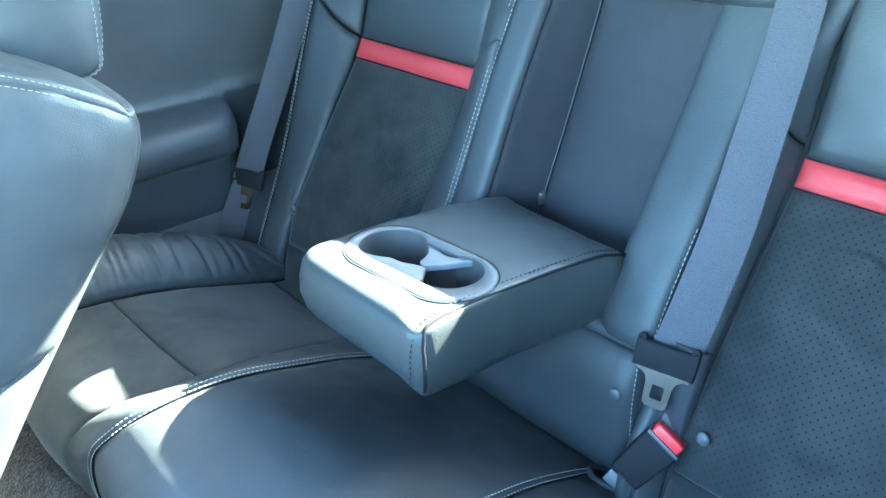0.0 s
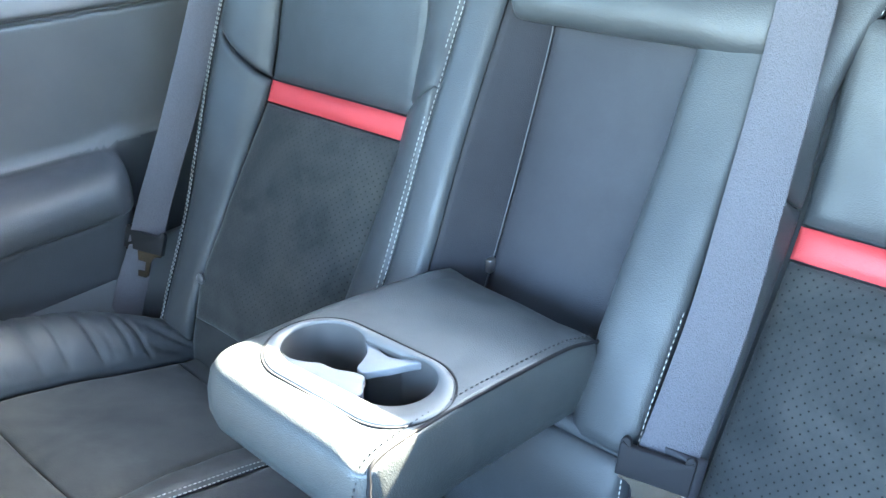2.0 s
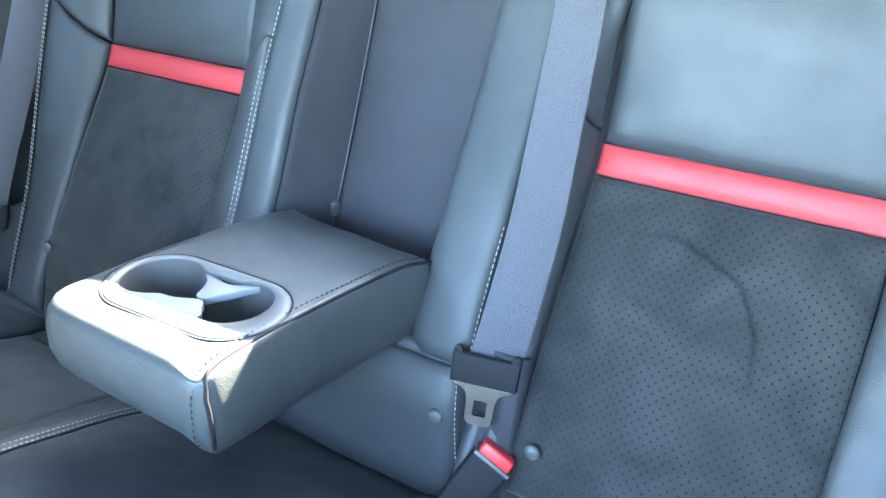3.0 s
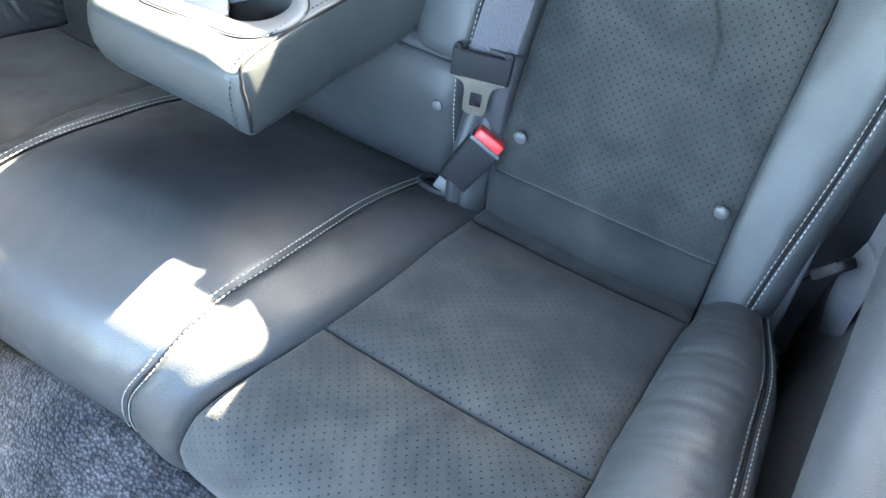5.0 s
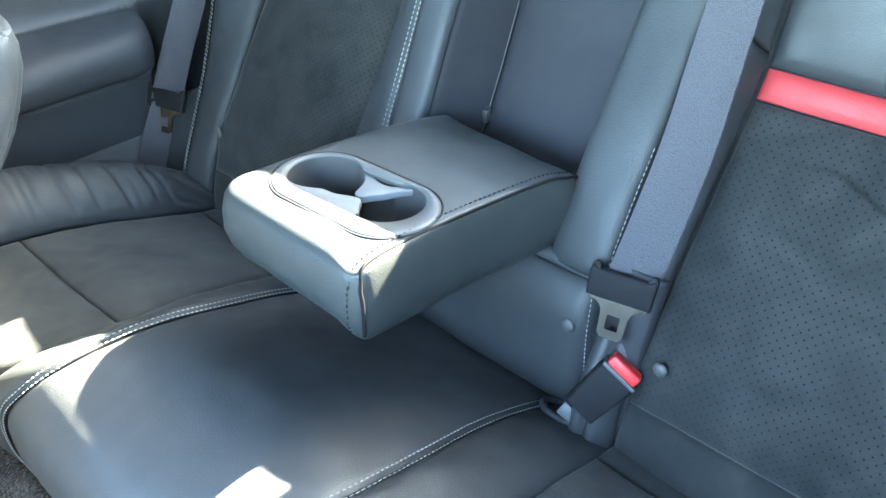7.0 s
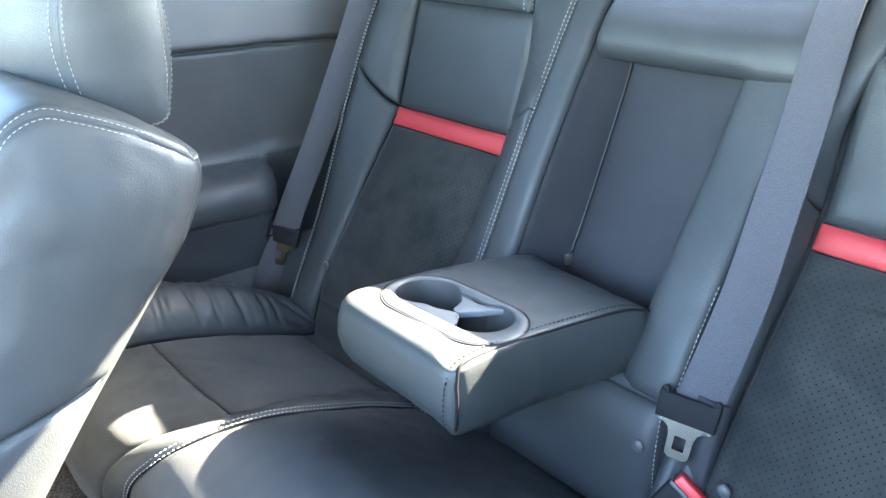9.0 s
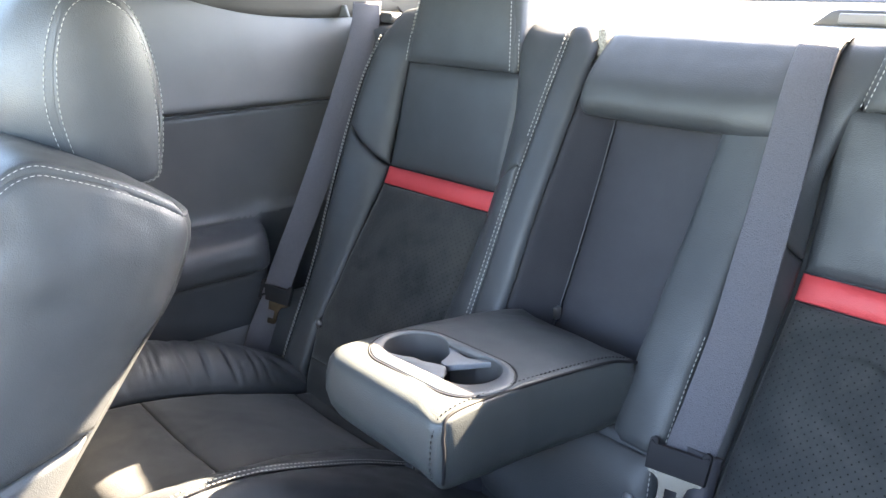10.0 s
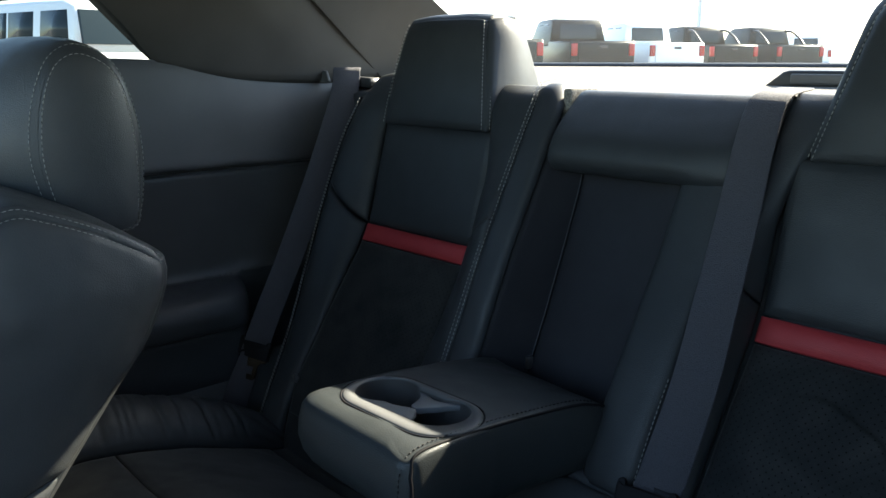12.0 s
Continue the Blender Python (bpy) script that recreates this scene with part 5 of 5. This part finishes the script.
for p in PAINTS.values():
    p.node_tree.nodes["Principled BSDF"].inputs["Coat Weight"].default_value = 0.12
CARGLASS = material("dark_car_glass", (0.030, 0.040, 0.045), 0.12, 0, 0.2)
TAIL = material("red_tail_lamp", (0.30, 0.015, 0.015), 0.2)
TYRE = plastic("tyre_rubber", (0.015, 0.015, 0.015), (0.025, 0.025, 0.025), 0.85, 80)


def wheels(parent, m, xs, half, r=0.38):
    for x in xs:
        for side in (-1, 1):
            bm = bmesh.new()
            bmesh.ops.create_cone(bm, cap_ends=True, segments=28, radius1=r, radius2=r, depth=0.24)
            bmesh.ops.bevel(bm, geom=list(bm.edges), offset=0.03, segments=2, affect="EDGES")
            wheel = part("wheel", moved(bm, m @ Matrix.Translation((x, side * (half - 0.12), r)) @ pose(0, 0, 0, 90)), TYRE, parent)
            bm = bmesh.new()
            bmesh.ops.create_cone(bm, cap_ends=True, segments=20, radius1=r * 0.6, radius2=r * 0.5, depth=0.02)
            part("rim", moved(bm, m @ Matrix.Translation((x, side * (half + 0.005), r)) @ pose(0, 0, 0, 90 * -side)), STEEL, wheel)


def vehicle_box(rows, m, half, tuck=0.0, bevel=0.05):
    """A body from its side outline: x along, z up; drawn out across, and drawn in by tuck at the top."""
    bm = prism(rows, "y", -half, half, bevel)
    if tuck:
        top = max(z for _, z in rows)
        low = min(z for _, z in rows)
        for v in bm.verts:
            v.co.y *= 1 - tuck * (v.co.z - low) / (top - low)
    return moved(bm, m)


def pickup(place, heading, paint, label, bars=False):
    """A pickup; the origin is its tailgate's middle on the ground, x along its length."""
    m = Matrix.Translation(place) @ pose(0, 0, 0, 0, 0, heading)
    top = thing("pickup_truck", place, label, "pickup truck", "parked pickup trucks")
    part("body", vehicle_box([(0.02, 0.62), (0.0, 1.02), (0.03, 1.40), (2.05, 1.42), (2.08, 1.30), (3.9, 1.28), (4.2, 1.24), (5.6, 1.14), (5.75, 0.95), (5.72, 0.5), (0.3, 0.5)], m, 0.98), paint, top)
    cab = part("cab", vehicle_box([(2.05, 1.30), (2.18, 2.03), (2.4, 2.11), (3.5, 2.10), (3.75, 2.02), (4.25, 1.28)], m, 0.93, 0.16), paint, top)
    part("rear_window", vehicle_box([(2.055, 1.50), (2.135, 1.94), (2.20, 1.94), (2.14, 1.50)], m, 0.60, 0.05, 0.01), CARGLASS, cab)
    for lo, hi in ((2.40, 3.0), (3.08, 3.80)):
        part("side_window", vehicle_box([(lo, 1.40), (lo + 0.05, 1.96), (hi - (0.06 if hi < 3.5 else 0.22), 1.96), (hi, 1.40)], m, 0.885, 0.085, 0.01), CARGLASS, cab)
    part("tailgate", vehicle_box([(-0.03, 0.78), (-0.03, 1.34), (0.02, 1.38), (0.04, 0.78)], m, 0.76, 0, 0.01), paint, top)
    part("gate_handle", moved(box((-0.05, -0.12, 1.20), (-0.02, 0.12, 1.27), 0.01), m), BLACK, top)
    for y in (-0.87, 0.87):
        part("tail_lamp", moved(box((-0.045, y - 0.08, 0.98), (0.10, y + 0.09, 1.32), 0.02), m), TAIL, top, "red tail lamp")
    part("bumper", moved(box((-0.18, -0.95, 0.52), (0.05, 0.95, 0.74), 0.05), m), STEEL, top)
    wheels(top, m, (1.15, 4.75), 0.97, 0.40)
    if bars:
        for y in (-0.75, 0.75):
            p = [m @ Vector(q) for q in ((0.9, y, 1.40), (1.3, y, 1.70), (1.75, y * 0.95, 1.92), (2.1, y * 0.9, 1.95))]
            part("roll_bar", tube([tuple(q) for q in p], 0.045, 30, 8), BLACK, top)
    return top


pickup((-14.46, 15.2, 0.0), 147, PAINTS["grey"], "dark grey pickup truck parked with its tailgate outward")
pickup((-14.1, 18.8, 0.0), 149, PAINTS["black"], "black pickup truck with a chrome tailgate handle")
pickup((-14.26, 22.9, 0.0), 151, PAINTS["white"], "white pickup truck with red tail lamps")
pickup((-14.7, 27.3, 0.0), 150, PAINTS["black"], "black pickup truck with roll bars on the bed", True)
pickup((-13.55, 30.1, 0.0), 149, PAINTS["grey"], "dark grey pickup truck with roll bars", True)
pickup((-23.3, 33.7, 0.0), 140, PAINTS["grey"], "grey pickup truck in a farther row")
pickup((-20.9, 32.9, 0.0), 140, PAINTS["silver"], "silver pickup truck in a farther row")
pickup((-18.1, 41.2, 0.0), 122, PAINTS["white"], "white pickup truck in a farther row")

place = (-9.90, 3.60, -0.20)
m = Matrix.Translation(place) @ pose(0, 0, 0, 0, 0, 193)
suv = thing("suv", place, "white station wagon parked beside the car", "car")
part("body", vehicle_box([(0.0, 0.55), (-0.05, 0.95), (0.03, 1.20), (3.2, 1.20), (3.6, 1.15), (4.7, 1.02), (4.8, 0.6), (4.7, 0.35), (0.1, 0.35)], m, 0.93), PAINTS["white"], suv)
cab = part("cab", vehicle_box([(0.02, 1.18), (0.16, 1.72), (0.40, 1.80), (2.4, 1.80), (2.75, 1.72), (3.45, 1.16)], m, 0.90, 0.10), PAINTS["white"], suv)
for lo, hi, low_in, high_in in ((0.22, 0.86, 0.06, 0.0), (1.02, 1.62, 0.0, 0.0), (1.66, 1.86, 0, 0.02), (1.95, 2.95, 0.0, 0.34)):
    for side in (-1, 1):
        bm = prism([(lo, 1.27), (lo + low_in, 1.68), (hi - high_in, 1.68), (hi, 1.27)], "y", side * 0.86, side * 0.90, 0)
        for v in bm.verts:
            v.co.y *= 1 - 0.10 * (v.co.z - 1.18) / 0.62
        part("side_window", moved(bm, m), CARGLASS, cab)
bm = box((-0.012, -0.82, 1.27), (0.03, 0.82, 1.68), 0.008)
for v in bm.verts:
    v.co.x += 0.26 * (v.co.z - 1.18) / 0.54 * 0.52
    v.co.y *= 1 - 0.12 * (v.co.z - 1.27)
part("rear_window", moved(bm, m), CARGLASS, cab, "dark tailgate window")
for side in (-1, 1):
    part("roof_rail", tube([tuple(m @ Vector(q)) for q in ((0.5, side * 0.66, 1.80), (0.6, side * 0.66, 1.86), (1.5, side * 0.66, 1.875), (2.2, side * 0.66, 1.86), (2.35, side * 0.66, 1.80))], 0.02, 30, 8), BLACK, suv)
    part("tail_lamp", moved(box((-0.06, side * 0.84 - 0.07, 0.80), (0.05, side * 0.84 + 0.07, 1.16), 0.02), m), TAIL, suv, "red tail lamp")
wheels(suv, m, (0.95, 3.75), 0.92, 0.36)

pole = thing("lamp_post", (-20.3, 34.2, 0.0), "thin grey lamp post in the car park", "lamp post")
part("shaft", tube([(-20.3, 34.2, 0.0), (-20.3, 34.2, 9.0)], [0.13, 0.10, 0.08], 20, 12), PAINTS["silver"], pole)
part("lamp_head", box((-20.9, 34.0, 8.95), (-20.1, 34.4, 9.15), 0.05), PAINTS["silver"], pole)
